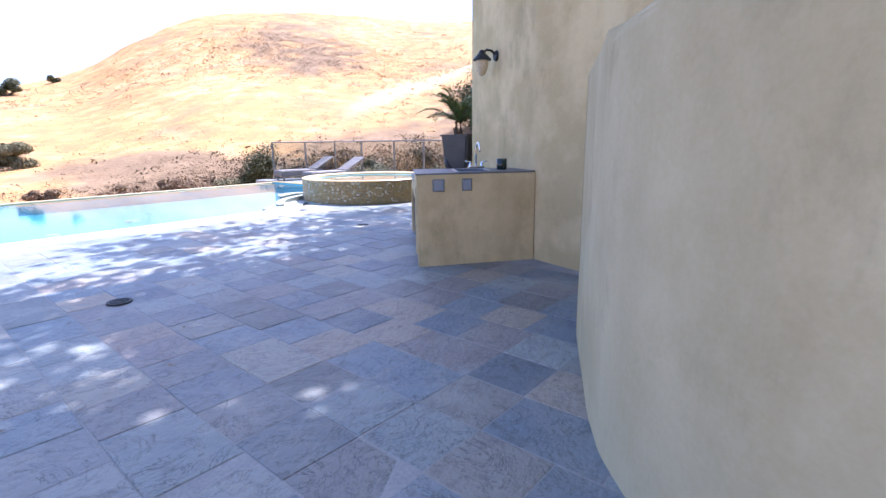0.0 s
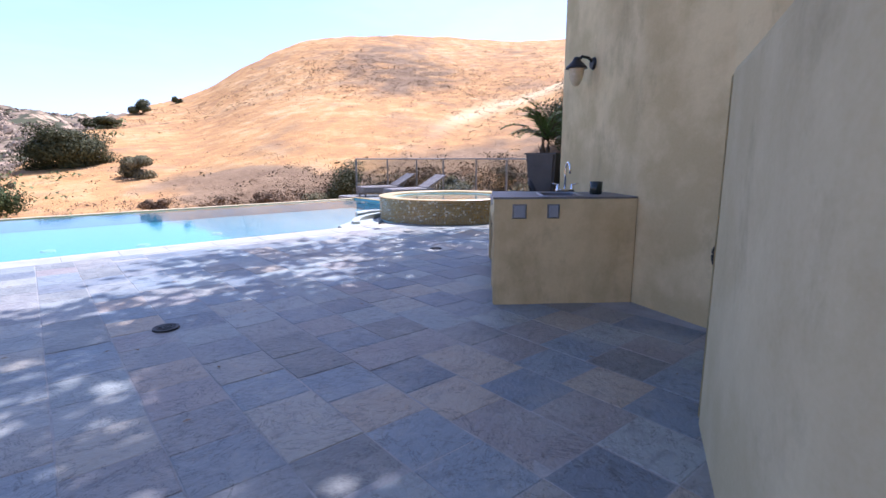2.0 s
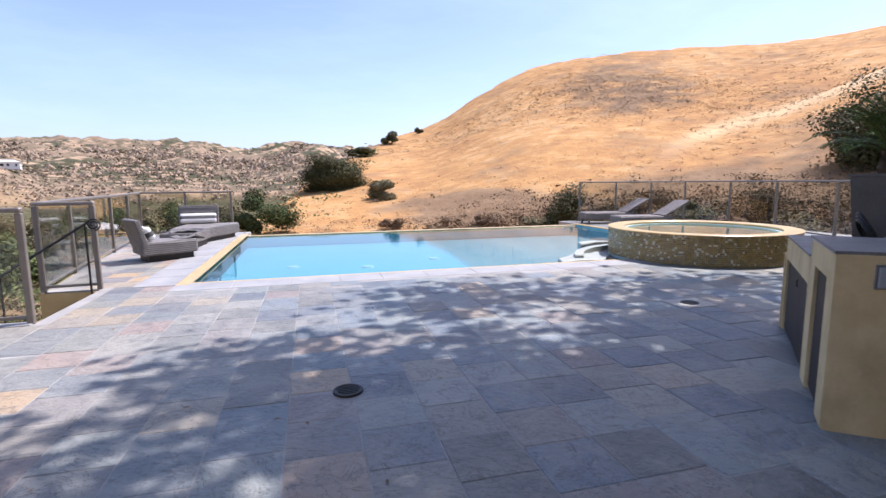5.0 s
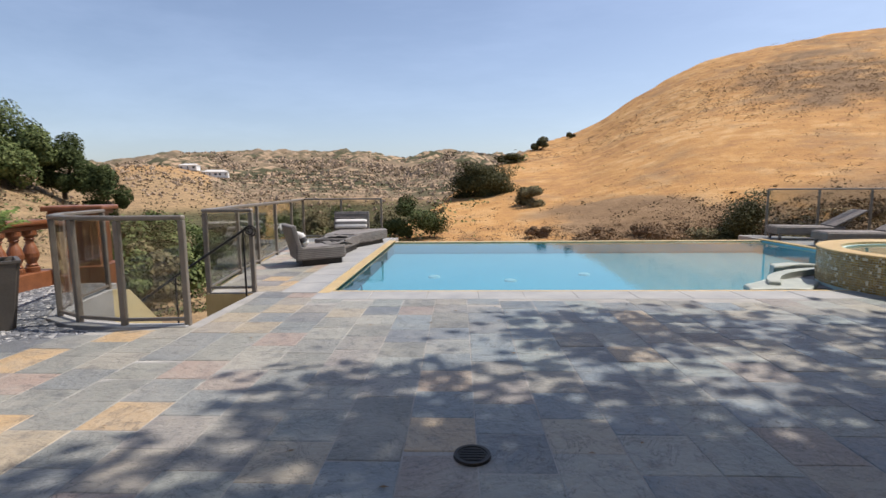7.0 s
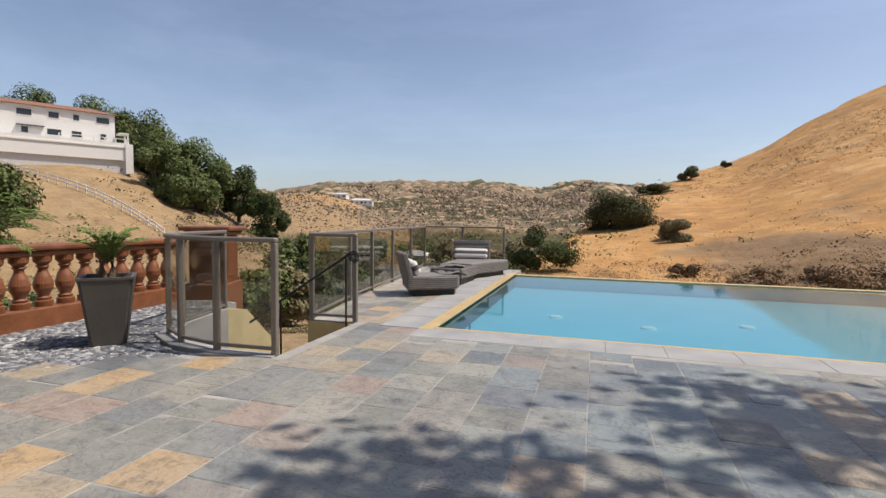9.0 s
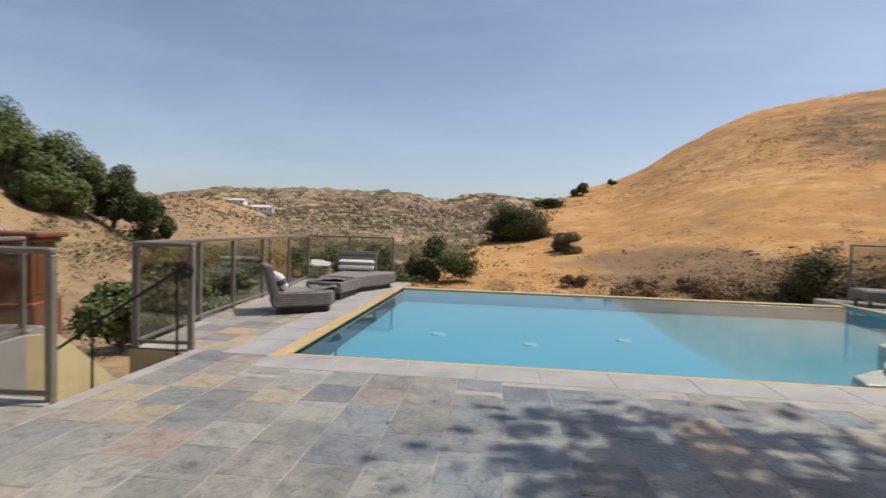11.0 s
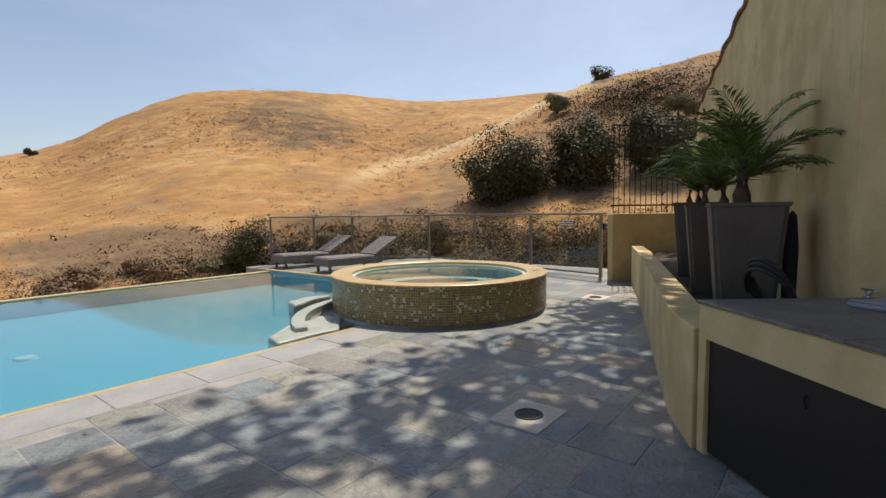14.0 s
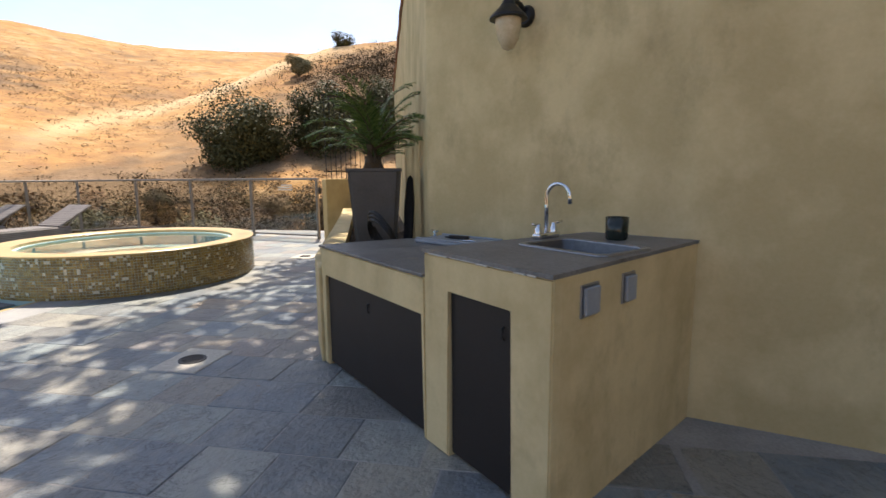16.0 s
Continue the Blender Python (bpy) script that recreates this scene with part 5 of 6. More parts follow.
part("plinth", prism(inset(otto_plan, 0.82), 0, 0.15), "black_metal", otto, "dark recessed plinth")
part("seat", bend_seat(otto_plan, 0.13, 0.35, 0.02), "wicker", otto)


def dropped_towel(at, turn, wide, long, seed):
    """A rumpled cloth thrown over a seat."""
    bm = bmesh.new()
    bmesh.ops.create_grid(bm, x_segments=18, y_segments=14, size=0.5)
    for v in bm.verts:
        x, y = v.co.x * wide, v.co.y * long
        v.co = Vector((x, y, 0.035 + 0.06 * abs(noise.noise(Vector((x * 5, y * 5, seed)))) + 0.02 * math.sin(9 * x + 5 * y + seed)))
    for e in bmesh.ops.extrude_face_region(bm, geom=list(bm.faces))["geom"]:
        if isinstance(e, bmesh.types.BMVert):
            e.co.z -= 0.012
    root = thing("towel", pose(*at, 0, 0, turn), "rumpled dark grey towel thrown over the wicker", "towel", "dropped towels")
    part("cloth", bm, "cushion", root, smooth=True)


dropped_towel((-2.6, 7.42, 0.325), 30, 0.5, 0.62, 3)
dropped_towel((-2.95, 8.8, 0.34), 10, 0.55, 0.5, 8)


def pool_chaise(m, label):
    """A flat wicker chaise on legs with a lifted slatted back."""
    root = thing("pool_chaise", m, label, "chaise", "pool chaises")
    part("frame", box(0, 1.6, -0.36, 0.36, 0.16, 0.36, 0.02), "wicker_dark", root)
    for x in (0.1, 1.45):
        for y in (-0.3, 0.3):
            part("leg", box(x - 0.03, x + 0.03, y - 0.03, y + 0.03, 0, 0.24, 0.006), "wicker_dark", root)
    back = Matrix.Translation((1.35, 0, 0.36)) @ Matrix.Rotation(radians(-30), 4, "Y")
    part("back", box(0, 0.85, -0.36, 0.36, -0.01, 0.035, 0.012, back), "wicker_dark", root)
    part("prop", tube([(1.9, 0.2, 0.66), (1.58, 0.2, 0.3)], 0.014, 6), "rail", root)
    part("prop", tube([(1.9, -0.2, 0.66), (1.58, -0.2, 0.3)], 0.014, 6), "rail", root)
    for k in range(7):
        part("slat", box(0.05 + k * 0.18, 0.2 + k * 0.18, -0.34, 0.34, 0.36, 0.372, 0.004), "wicker_dark", root)


pool_chaise(pose(8.5, 11.3, 0, 0, 0, -10), "brown woven chaise with raised back on the deck")
pool_chaise(pose(8.5, 9.5, 0, 0, 0, -10), "brown woven chaise with raised back on the deck")


# ---- trees, shrubs, far houses ----


def tree(name, at, radii, trunk_h, leaves, leaf, seed, material, label, clumps=16, flat=0.0, group="", lean=(0, 0), low=-0.55, spread=0.38):
    root = thing(name, Matrix.Translation(at), label, "tree" if trunk_h > 0.6 else "bush", group)
    rng = np.random.default_rng(seed)
    top = Vector((lean[0], lean[1], trunk_h))
    r0 = max(0.05, radii[0] * 0.07)
    if trunk_h > 0.3:
        bm = tube([(0, 0, -0.3), tuple(top * 0.5), tuple(top)], r0, 8, r0 * 0.65)
        for k in range(5):
            a = rng.uniform(0, 6.28)
            tip = top + Vector((math.cos(a) * radii[0] * 0.6, math.sin(a) * radii[1] * 0.6, radii[2] * rng.uniform(0.3, 1.1)))
            bm = merge(bm, tube([tuple(top * 0.85), tuple(top.lerp(tip, 0.5) + Vector((0, 0, 0.1 * radii[2]))), tuple(tip)], r0 * 0.5, 6, r0 * 0.12))
        part("trunk", bm, "bark", root)
    else:
        part("trunk", tube([(0, 0, -0.3), (0, 0, 0.4 * radii[2])], r0, 6, r0 * 0.4), "bark", root)
    leaves, leaf = int(leaves * 6), leaf * 0.6
    p, out = crown_points(rng, leaves, radii, clumps, spread, low)
    p = p + np.array((lean[0], lean[1], trunk_h + radii[2] * 0.55))
    v, f = quads(p, rng.uniform(0.6, 1.2, leaves) * leaf, rng, face=out)
    raw("crown", v, f, material, root)
    return root


def on_hill(b, r, lift=0.0):
    p = spot(b, r)
    p.z += lift
    return p


def in_sight(b, e):
    """The nearest ground on a bearing that rises to a height above the horizon."""
    rr = np.arange(24.0, 190.0, 0.5)
    z = land(np.full(len(rr), float(b)), rr)
    hit = np.nonzero(np.degrees(np.arctan2(z - 1.4, rr)) >= e)[0]
    return float(rr[hit[0]]) if len(hit) else 60.0


# dark oaks and shrubs on the slopes
OAK_R, BUSH_R = in_sight(2.2, -0.85), in_sight(7.5, -2.0)
tree("oak", on_hill(2.2, OAK_R, -0.3), (OAK_R * 0.078, OAK_R * 0.055, OAK_R * 0.043), 0.35, 5200, 0.0034 * OAK_R, 1, "leaf_oak", "dark round oak on the dry slope", 30, group="hill oaks", low=-0.8, spread=0.42)
tree("bush", on_hill(7.5, BUSH_R, -0.2), (BUSH_R * 0.046, BUSH_R * 0.038, BUSH_R * 0.028), 0.15, 1500, 0.0034 * BUSH_R, 2, "leaf_olive", "grey green scrub bush on the dry slope", 9, group="hill scrub", low=-0.8, spread=0.36)
tree("bush", on_hill(-3.5, 42), (0.9, 0.9, 0.7), 0.2, 300, 0.12, 31, "leaf_olive", "small scrub bush on the dry slope", 6, group="hill scrub")
tree("bush", on_hill(-7.0, 34, 0.0), (2.5, 2.2, 1.9), 0.2, 1700, 0.13, 3, "leaf_pine", "dark scrub bush below the pool", 10, group="hill scrub")
tree("bush", on_hill(-13, 27), (2.0, 2.0, 1.4), 0.2, 900, 0.15, 33, "leaf_oak", "dark scrub bush below the pool", 10, group="hill scrub")
tree("oak", on_hill(8.9, 118, -0.3), (3.2, 2.8, 1.8), 0.4, 900, 0.26, 4, "leaf_oak", "dark oak on the ridge line", 9, group="hill oaks")
tree("oak", on_hill(5.6, 96, -0.3), (4.2, 3.4, 1.3), 0.3, 1000, 0.26, 34, "leaf_oak", "dark oak on the ridge line", 9, group="hill oaks")
tree("bush", on_hill(12.2, 132, -0.1), (1.5, 1.4, 1.2), 0.3, 300, 0.25, 35, "leaf_oak", "small dark bush on the ridge line", 6, group="hill oaks")
tree("oak", on_hill(57.5, 48, -0.3), (5.0, 4.2, 3.6), 0.5, 4200, 0.24, 5, "leaf_oak", "large dark oak behind the glass railing", 34, group="hill oaks", low=-0.75, spread=0.44)
tree("oak", on_hill(66.3, 49, 0.0), (4.2, 3.6, 3.5), 0.5, 3200, 0.24, 6, "leaf_oak", "dark oak behind the glass railing", 24, group="hill oaks", low=-0.75, spread=0.44)
tree("oak", on_hill(73.5, 50, 0.2), (4.6, 3.8, 3.6), 0.6, 3200, 0.24, 36, "leaf_oak", "dark oak behind the iron fence", 24, group="hill oaks", low=-0.75, spread=0.44)
tree("oak", on_hill(68.6, 108, 0.0), (4.6, 3.4, 2.3), 0.9, 420, 0.26, 7, "leaf_oak", "lone oak on the crest of the hill", 8, group="hill oaks")
tree("bush", on_hill(64, 88, 0.0), (2.9, 2.6, 2.3), 0.3, 800, 0.25, 8, "leaf_olive", "grey green bush high on the slope", 9, group="hill scrub")
tree("bush", on_hill(76, 70, 0.0), (3.0, 2.6, 2.6), 0.3, 900, 0.22, 38, "leaf_olive", "grey green bush high on the slope", 9, group="hill scrub")
tree("bush", on_hill(29.4, 27, 0.0), (2.0, 1.8, 2.1), 0.2, 2000, 0.1, 9, "leaf_oak", "dark green bush beyond the pool corner", 10, group="hill scrub")
for k, (b, r) in enumerate(((2.5, 19.5), (5.0, 19), (8, 20), (12, 20), (16, 21), (20, 22))):
    tree("bush", on_hill(b, r, 0.9 - 0.2 * (k > 2)), (0.75, 0.7, 0.75), 0.2, 420, 0.07, 40 + k, "leaf_green" if k in (0, 1, 3) else "leaf_brown", "leafy shrub just past the pool edge", 7, group="pool edge shrubs", spread=0.5)
# pines and pepper trees on the western slope
tree("pine", on_hill(-39.9, 102, 0), (6.2, 5.4, 6.0), 2.2, 3200, 0.36, 11, "leaf_pine", "dark green pine on the slope below the house", 14, group="slope trees")
tree("pine", on_hill(-36.9, 98, 0), (4.3, 3.8, 5.0), 1.4, 2300, 0.36, 12, "leaf_pine", "dark green pine on the slope below the house", 12, group="slope trees")
for k, (b, r, s) in enumerate(((-48.7, 114, 6.6), (-46.7, 108, 6.6), (-44.8, 104, 6.0), (-49.6, 122, 7.6), (-45.6, 94, 4.2), (-47.4, 98, 4.6), (-43.2, 100, 5.4), (-53.5, 126, 7.2), (-56.6, 128, 7.6), (-59.8, 130, 7.8), (-62.8, 130, 8))):
    tree("pepper_tree", on_hill(b, r, 0), (s * 1.1, s * 0.95, s * 1.05), 1.4, 2000, 0.42, 50 + k, "leaf_green", "bushy green tree beside the white house", 14, group="slope trees")
for k, (b, r, s) in enumerate(((-61.2, 60, 5.6), (-63.5, 50, 4.2), (-60.5, 44, 1.6), (-57.5, 44, 1.2), (-54, 42, 0.9), (-61, 40, 1.5), (-57, 36, 0.9), (-66, 38, 2.6), (-52, 38, 0.8))):
    tree("shrub" if s < 2 else "garden_tree", on_hill(b, r, 0), (s, s, s * 0.9), 0.6 if s > 2 else 0.2, 1400 if s > 2 else 600, 0.1 + 0.05 * s, 60 + k, "leaf_green", "green garden shrub on the terraced slope", 10, group="slope shrubs")
for k, (b, r, s) in enumerate(((-31.5, 60, 2.6), (-35, 42, 2.8), (-29, 75, 3.0), (-25.5, 62, 3.2), (-22, 70, 3.2), (-33, 30, 1.7), (-36, 24, 1.4), (-28, 46, 2.2), (-38.5, 22, 1.2), (-19, 50, 2.6), (-15.5, 60, 2.8), (-24, 95, 4), (-17, 105, 4), (-12, 80, 3), (-20, 130, 4.5), (-27, 120, 4), (-14, 140, 5), (-30, 105, 4), (-9, 110, 4), (-33.5, 80, 3.4))):
    tree("canyon_tree", on_hill(b, r, 0), (s, s, s), 0.8, 1100, 0.1 + 0.08 * s, 80 + k, "leaf_green" if k % 3 else "leaf_olive", "leafy green tree in the canyon below the terrace", 18, group="canyon trees", low=-0.85, spread=0.46)


brush_rng = random.Random(8)
for k in range(14):
    b, r = 9 + k * 1.9 + brush_rng.uniform(-1, 1), brush_rng.uniform(25, 33)
    s = brush_rng.uniform(0.5, 1.05)
    tree("bush", on_hill(b, r, 0.0), (s * 1.7, s * 1.5, s), 0.2, 420, 0.13, 170 + k, "leaf_olive" if k % 4 == 1 else "leaf_brown", "low dry brush at the foot of the hill", 8, group="foot brush", spread=0.5)
for k in range(22):
    b, r = 31 + k * 2.0 + brush_rng.uniform(-1, 1), brush_rng.uniform(20, 32)
    s = brush_rng.uniform(1.0, 1.8)
    tree("bush", on_hill(b, r, 0.2), (s * 1.2, s * 1.1, s), 0.2, 900, 0.13, 120 + k, ("leaf_brown", "leaf_olive", "leaf_dusk", "leaf_brown", "leaf_dusk")[k % 5], "dry brush just outside the glass railing", 8, group="railing brush", spread=0.5)


def scatter(name, n, seed, bears, dists, size, material, label, blades=5, lowest=-5.5):
    """Loose low scrub or grass about a bearing and a distance, thinning out to the sides (each given as a middle and a spread)."""
    rng = np.random.default_rng(seed)
    b = rng.normal(bears[0], bears[1], n)
    r = np.clip(rng.normal(dists[0], dists[1], n), 21, 180)
    z = land(b, r)
    keep = z > lowest
    b, r, z = b[keep], r[keep], z[keep]
    c = np.stack([HUB[0] + r * np.sin(np.radians(b)), HUB[1] + r * np.cos(np.radians(b)), z], 1)
    c = np.repeat(c, blades, 0)
    s = np.repeat(rng.uniform(0.4, 1.2, len(b)), blades) * size * np.repeat(np.clip(r / 60, 0.35, 1.6), blades)
    c += rng.normal(size=c.shape) * s[:, None] * np.array((0.9, 0.9, 0.3)) + np.array((0, 0, 1)) * s[:, None] * 0.25
    v, f = quads(c, s * 0.22, rng, face=np.tile(np.array((0.1, -0.1, 0.7)), (len(c), 1)))
    tagged(raw(name, v, f, material), label, "scrub", kind="stuff")


scatter("canyon_brush", 1500, 21, (-20, 9), (62, 26), 1.0, "leaf_green", "green brush filling the canyon below the terrace", 26, -30)
scatter("canyon_scrub", 1200, 22, (-24, 11), (58, 28), 0.9, "leaf_dusk", "dry dark brush filling the canyon below the terrace", 22, -30)
scatter("railing_grass", 3200, 23, (62, 13), (26, 4), 0.55, "leaf_grey", "tall dry grass outside the glass railing", 16)
scatter("hill_scrub", 4200, 1, (32, 20), (85, 34), 0.36, "leaf_brown", "dry brown scrub scattered over the hillside", 14)
scatter("hill_stones", 1500, 15, (30, 16), (60, 30), 0.12, "grass_stalk", "pale tufts and stones scattered over the hillside", 10)
scatter("scrub_band", 1500, 2, (20, 13), (31, 4), 0.45, "leaf_brown", "belt of dry brown brush at the foot of the hill", 24)
scatter("green_scrub", 160, 3, (45, 18), (70, 30), 0.28, "leaf_olive", "grey green scrub scattered over the hillside", 9)
scatter("dry_grass", 9000, 4, (25, 25), (40, 16), 0.13, "grass_stalk", "tufts of dry golden grass", 4)
scatter("west_scrub", 260, 9, (-41, 4.5), (68, 18), 0.5, "leaf_olive", "dry olive scrub on the slope below the white house", 14)
scatter("west_brush", 420, 10, (-42, 5), (72, 22), 0.4, "leaf_brown", "dry brown brush on the slope below the white house", 12)
scatter("garden_shrubs", 60, 11, (-57, 5), (48, 9), 0.9, "leaf_green", "low green shrubs on the terraced slope", 40)
scatter("crest_scrub", 900, 6, (35.5, 4.2), (122, 14), 0.3, "leaf_grey", "patch of grey brown brush high on the hill", 14)
scatter("spur_brush", 520, 8, (73, 5), (60, 7), 0.6, "leaf_dusk", "dark dry brush under the oaks on the spur", 22)
scatter("railing_scrub", 2600, 13, (48, 13), (30, 5), 0.7, "leaf_dusk", "dark dry brush outside the glass railing", 24)
scatter("railing_brush", 1800, 24, (50, 15), (32, 6), 0.7, "leaf_brown", "dry brown brush outside the glass railing", 22)
scatter("spur_scrub", 1300, 7, (73, 5), (86, 10), 0.5, "leaf_dusk", "patch of dark brush on the spur", 18)


def far_rocks():
    rng = np.random.default_rng(12)
    n = 9500
    b = rng.uniform(-62, 8, n)
    r = rng.uniform(250, 900, n)
    z = land(b, r)
    c = np.stack([HUB[0] + r * np.sin(np.radians(b)), HUB[1] + r * np.cos(np.radians(b)), z], 1)
    base = np.array([(1, 0, 0), (-1, 0, 0), (0, 1, 0), (0, -1, 0), (0, 0, 1), (0.6, 0.6, 0.5), (-0.6, 0.5, 0.5), (0.5, -0.6, 0.6)], float)
    tri = [(0, 5, 4), (5, 2, 4), (2, 6, 4), (6, 1, 4), (1, 3, 4), (3, 7, 4), (7, 0, 4), (0, 2, 5), (2, 1, 6), (3, 0, 7)]
    s = rng.uniform(1.2, 5.0, n) * rng.uniform(0.5, 1, n) * np.clip(r / 620, 0.35, 1)
    v = (c[:, None, :] + base[None] * (s[:, None, None] * rng.uniform(0.6, 1.2, (n, 8, 1)))).reshape(-1, 3)
    f = (np.arange(n)[:, None, None] * 8 + np.array(tri)[None]).reshape(-1, 3)
    tagged(raw("far_boulders", v, f, "boulder"), "tan sandstone boulders covering the far hills", "boulders", kind="stuff")
    n = 10000
    b = rng.uniform(-62, 10, n)
    r = rng.uniform(200, 900, n)
    c = np.stack([HUB[0] + r * np.sin(np.radians(b)), HUB[1] + r * np.cos(np.radians(b)), land(b, r) + 0.8], 1)
    c = np.repeat(c, 3, 0) + rng.normal(size=(n * 3, 3)) * np.array((1.3, 1.3, 0.7))
    v, f = quads(c, rng.uniform(0.8, 1.9, n * 3) * np.repeat(r / 750, 3), rng, aspect=0.8, face=np.tile(np.array((0.0, -0.3, 0.8)), (len(c), 1)))
    tagged(raw("far_brush", v, f, "leaf_dusk"), "dark green brush between the far boulders", "brush", kind="stuff")


far_rocks()


def house(at, turn, size, label, storeys=2, roof="roof_tile", base_h=3.0):
    w, d, h = size
    root = thing("house", Matrix.Translation(at) @ Matrix.Rotation(radians(turn), 4, "Z"), label, "house", "distant houses")
    part("wall", box(-w / 2, w / 2, -d / 2, d / 2, 0, h), "white_paint", root)
    bm = bmesh.new()
    e = 0.5
    lo = [bm.verts.new(p) for p in ((-w / 2 - e, -d / 2 - e, h), (w / 2 + e, -d / 2 - e, h), (w / 2 + e, d / 2 + e, h), (-w / 2 - e, d / 2 + e, h))]
    hi = [bm.verts.new(p) for p in ((-w / 2 + d * 0.3, 0, h + d * 0.16), (w / 2 - d * 0.3, 0, h + d * 0.16))]
    for q in ((lo[0], lo[1], hi[1], hi[0]), (lo[1], lo[2], hi[1]), (lo[2], lo[3], hi[0], hi[1]), (lo[3], lo[0], hi[0]), (lo[3], lo[2], lo[1], lo[0])):
        bm.faces.new(q)
    part("roof", bm, roof, root)
    fh = h / storeys
    for s in range(storeys):
        n = max(2, int(w / 3.2))
        for k in range(n):
            x = -w / 2 + (k + 0.5) * w / n + 0.25 * ((k * 7 + s * 3) % 3 - 1)
            ww = (0.75, 0.5, 1.0)[(k + s) % 3]
            win = part("window", box(x - ww, x + ww, -d / 2 - 0.06, -d / 2 + 0.05, s * fh + fh * 0.38, s * fh + fh * 0.8), "white_paint", root)
            part("pane", box(x - ww + 0.1, x + ww - 0.1, -d / 2 - 0.075, -d / 2 - 0.05, s * fh + fh * 0.42, s * fh + fh * 0.76), "dark_pane", win)
    return root


hp = spot(-55.7, 106)
hp.z = 1.4 + 106 * math.tan(radians(6.2))
hh = house(hp, 60, (17.0, 8.0, 5.4), "white two storey house with a clay tile roof on the hill")
part("terrace", box(-8.5, 10.0, -7.0, -4.02, -2.4, 0.0), "white_paint", hh, "white retaining wall")
part("footing", box(-8.4, 9.6, -6.6, 4.0, -7.0, -2.4), "grey_wall", hh)
part("corner_pier", prism([(9.4, -7.3), (10.5, -7.3), (10.3, -5.6), (9.4, -5.6)], -4.6, 0.35), "white_paint", hh)
part("band", box(-8.6, 10.1, -7.16, -6.9, -0.35, 0.0, 0.04), "white_paint", hh, "projecting white string course")
part("parapet", box(-8.5, 10.0, -7.1, -6.95, 0.0, 0.5), "white_paint", hh)
part("awning", box(-4.4, -1.0, -4.6, -4.05, 2.15, 2.3), "dark_pane", hh)
for k in range(7):
    part("baluster_post", box(0.5 + k * 1.5, 0.65 + k * 1.5, -7.1, -6.95, 0.5, 1.1), "white_paint", hh)
part("guard_rail", box(0.5, 10.0, -7.08, -6.98, 1.1, 1.2), "white_paint", hh)
part("pavilion", merge(box(8.6, 10.0, -7.0, -4.2, 2.0, 2.2), box(9.75, 9.95, -6.95, -6.75, 0, 2.0), box(9.75, 9.95, -4.5, -4.3, 0, 2.0)), "white_paint", hh)
for k, (b, r, s, tn) in enumerate(((-26.6, 372, (16, 9, 4), 20), (-29.0, 376, (11, 8, 3.5), 10), (-21.3, 118, (9, 7, 3.2), 15), (-12.8, 150, (10, 8, 3), -10))):
    p = spot(b, r)
    house(p, tn, s, "small white house far off among the hills", 1, "roof_tile" if k == 3 else "grey_wall")
# white post-and-rail fence down the western slope
wf = thing("rail_fence", pose(0, 0, 0), "white rail fence running down the dry slope", "fence")
pts = [on_hill(-59.5 + 12.5 * k / 18, 96 - 26 * k / 18, 0) for k in range(19)]
for k, p in enumerate(pts):
    part("post", box(p.x - 0.06, p.x + 0.06, p.y - 0.06, p.y + 0.06, p.z - 0.2, p.z + 1.0), "white_paint", wf)
    if k:
        for z in (0.35, 0.85):
            part("rail_bar", beam(pts[k - 1] + Vector((0, 0, z)), p + Vector((0, 0, z)), 0.06, 0.16), "white_paint", wf)

tree("garden_tree", Vector((10.4, 0.3, -2.9)), (1.1, 0.9, 0.9), 6.1, 700, 0.09, 150, "leaf_green", "leafy tree showing over the garden wall", 9, group="slope trees")
tree("garden_tree", Vector((11.6, 0.9, -2.9)), (0.9, 0.8, 0.9), 5.3, 600, 0.09, 151, "leaf_green", "leafy tree showing over the garden wall", 9, group="slope trees")

# shade tree standing behind the house wall; its crown spreads over the terrace
shade = thing("shade_tree", pose(9.5, -4.5, -0.3), "tall leafy shade tree over the terrace", "tree")
limbs = tube([(0, 0, 0), (-0.3, 0.5, 4.0), (-0.6, 1.2, 8.0)], 0.32, 10, 0.2)
rng_np = np.random.default_rng(77)
tips = []
for k in range(16):
    a = 2 * math.pi * k / 16 + rng_np.uniform(-0.2, 0.2)
    rr = rng_np.uniform(2.2, 5.0)
    tip = Vector((-1.5 + rr * math.cos(a), 4.4 + rr * math.sin(a), rng_np.uniform(8.6, 10.6)))
    tips.append(tip)
    limbs = merge(limbs, tube([(-0.6, 1.2, 7.4), tuple(Vector((-0.6, 1.2, 7.6)).lerp(tip, 0.5) + Vector((0, 0, 0.5))), tuple(tip)], 0.1, 6, 0.025))
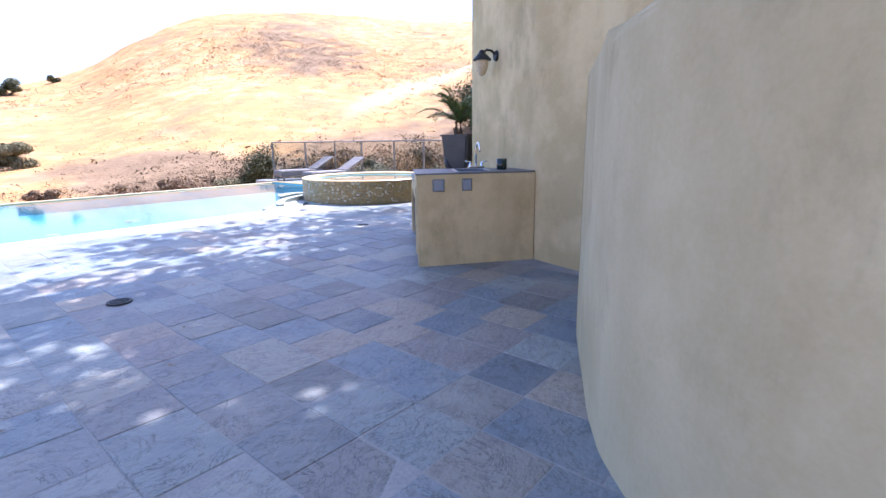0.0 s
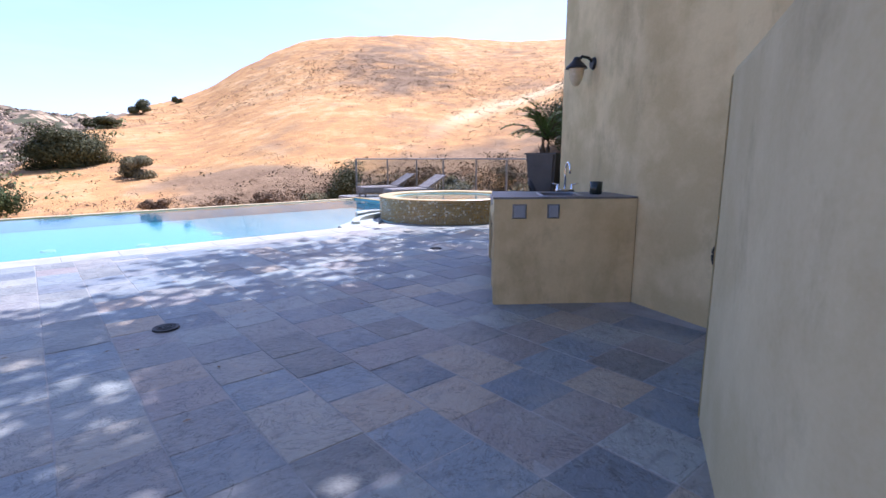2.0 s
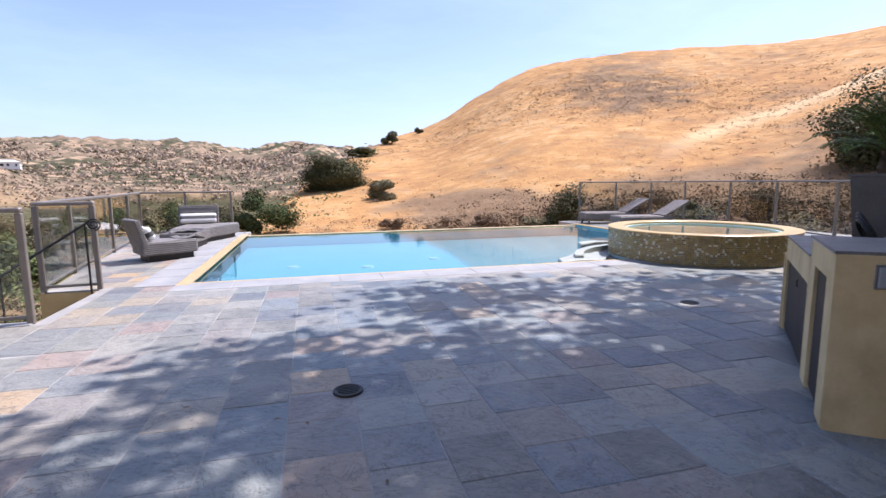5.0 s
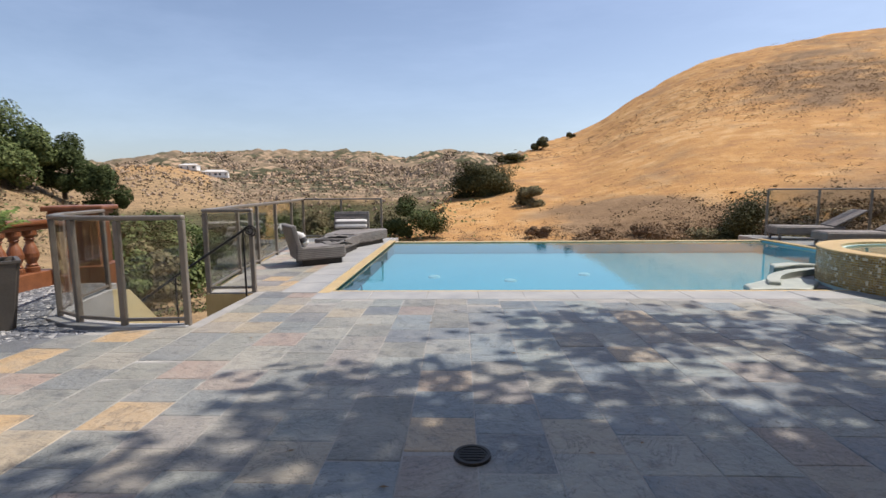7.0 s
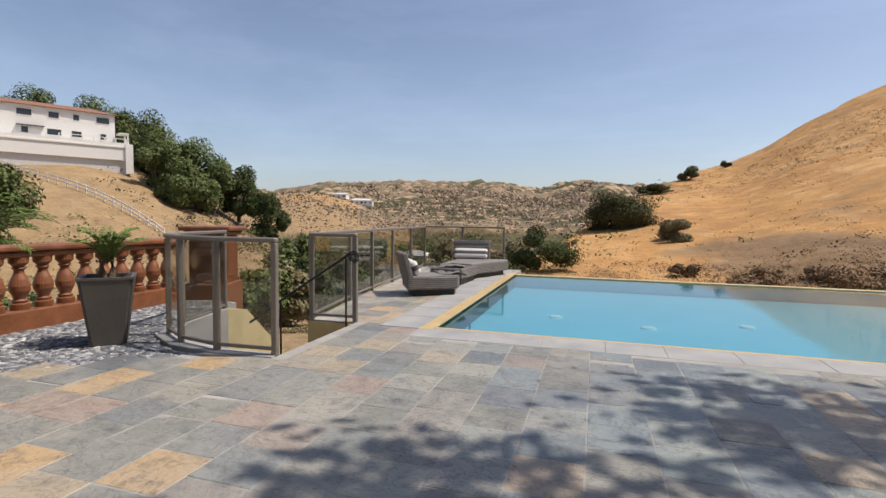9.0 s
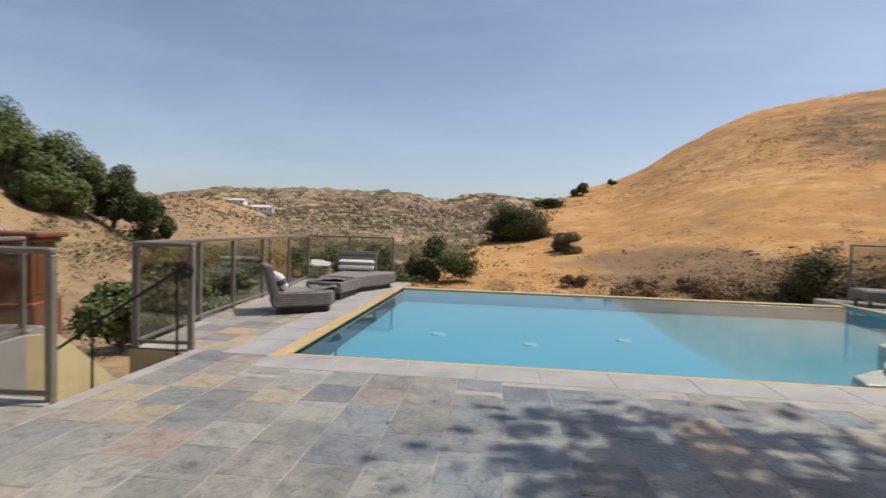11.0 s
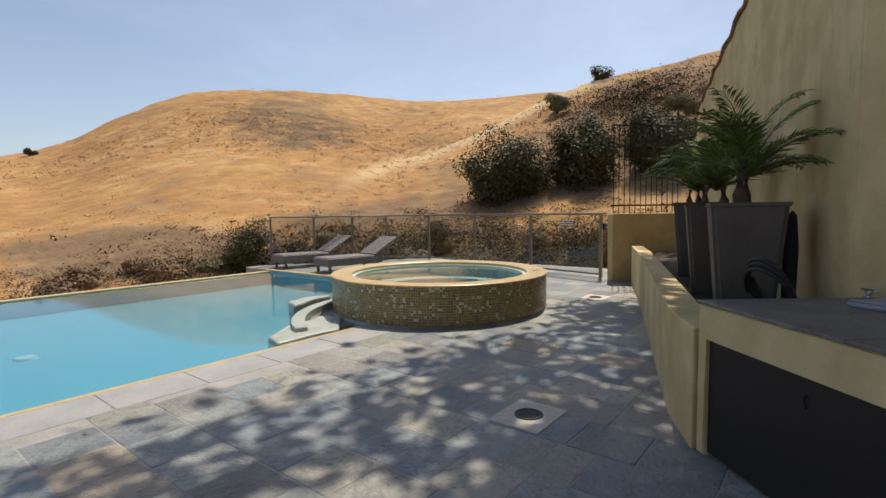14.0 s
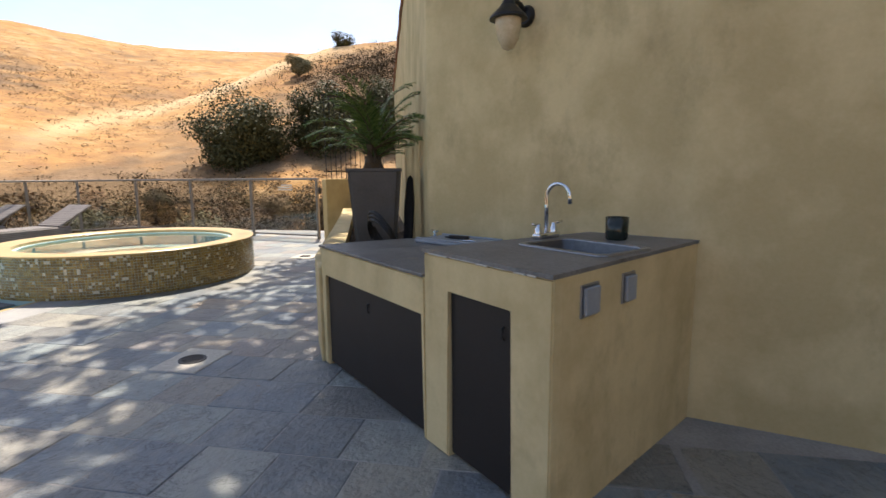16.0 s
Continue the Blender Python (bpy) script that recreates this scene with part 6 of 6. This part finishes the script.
part("trunk", limbs, "bark", shade)
n = 46000
ang, rr = rng_np.uniform(0, 6.283, 330), rng_np.uniform(0, 1, 330) ** 0.62 * 5.4
cl = np.stack([-0.7 + 1.2 * rr * np.cos(ang), 4.15 + 0.97 * rr * np.sin(ang), 9.4 + rng_np.normal(size=330) * 0.7], 1)
cl[:46] = np.stack([1.6 + rng_np.normal(size=46) * 1.4, 7.2 + rng_np.normal(size=46) * 0.7, 9.4 + rng_np.normal(size=46) * 0.5], 1)
shadow_y = -4.5 + cl[:, 1] - 0.19 * cl[:, 2]
shadow_x = 9.5 + cl[:, 0] - 0.545 * cl[:, 2]
full = np.where(shadow_y > 0.3, rng_np.choice((0.0, 0.35, 1.0), 330, p=(0.4, 0.25, 0.35)), 1.0)
full = np.where((shadow_y > -0.6) & (shadow_x > 3.8), rng_np.choice((0.0, 0.3, 0.9), 330, p=(0.4, 0.3, 0.3)), full)     # thin, broken foliage on the pool side
full = np.where(shadow_y < -1.6, full * 1.35, full)
kk = rng_np.choice(330, n, p=full / full.sum())
pp = cl[kk] + rng_np.normal(size=(n, 3)) * np.array((0.42, 0.42, 0.3))
v, f = quads(pp, rng_np.uniform(0.07, 0.17, n), rng_np, 0.3)
raw("crown", v, f, "shade_leaf", shade)


def fallen_leaves():
    rng = np.random.default_rng(30)
    n = 90
    c = np.stack([rng.uniform(-5.5, 8, n), rng.uniform(-5, 3.6, n), np.full(n, 0.008)], 1)
    v, f = [], []
    for x, y, z in c:
        a, s = rng.uniform(0, 6.28), rng.uniform(0.012, 0.03)
        dx, dy = math.cos(a) * s, math.sin(a) * s
        k = len(v)
        v += [(x - dx, y - dy, z), (x + dy * 0.4, y - dx * 0.4, z + 0.004), (x + dx, y + dy, z + 0.002), (x - dy * 0.4, y + dx * 0.4, z + 0.004)]
        f.append((k, k + 1, k + 2, k + 3))
    tagged(raw("fallen_leaves", v, f, "leaf_brown"), "dry fallen leaves scattered on the paving", "leaves", kind="stuff")


fallen_leaves()
lay_tiles()
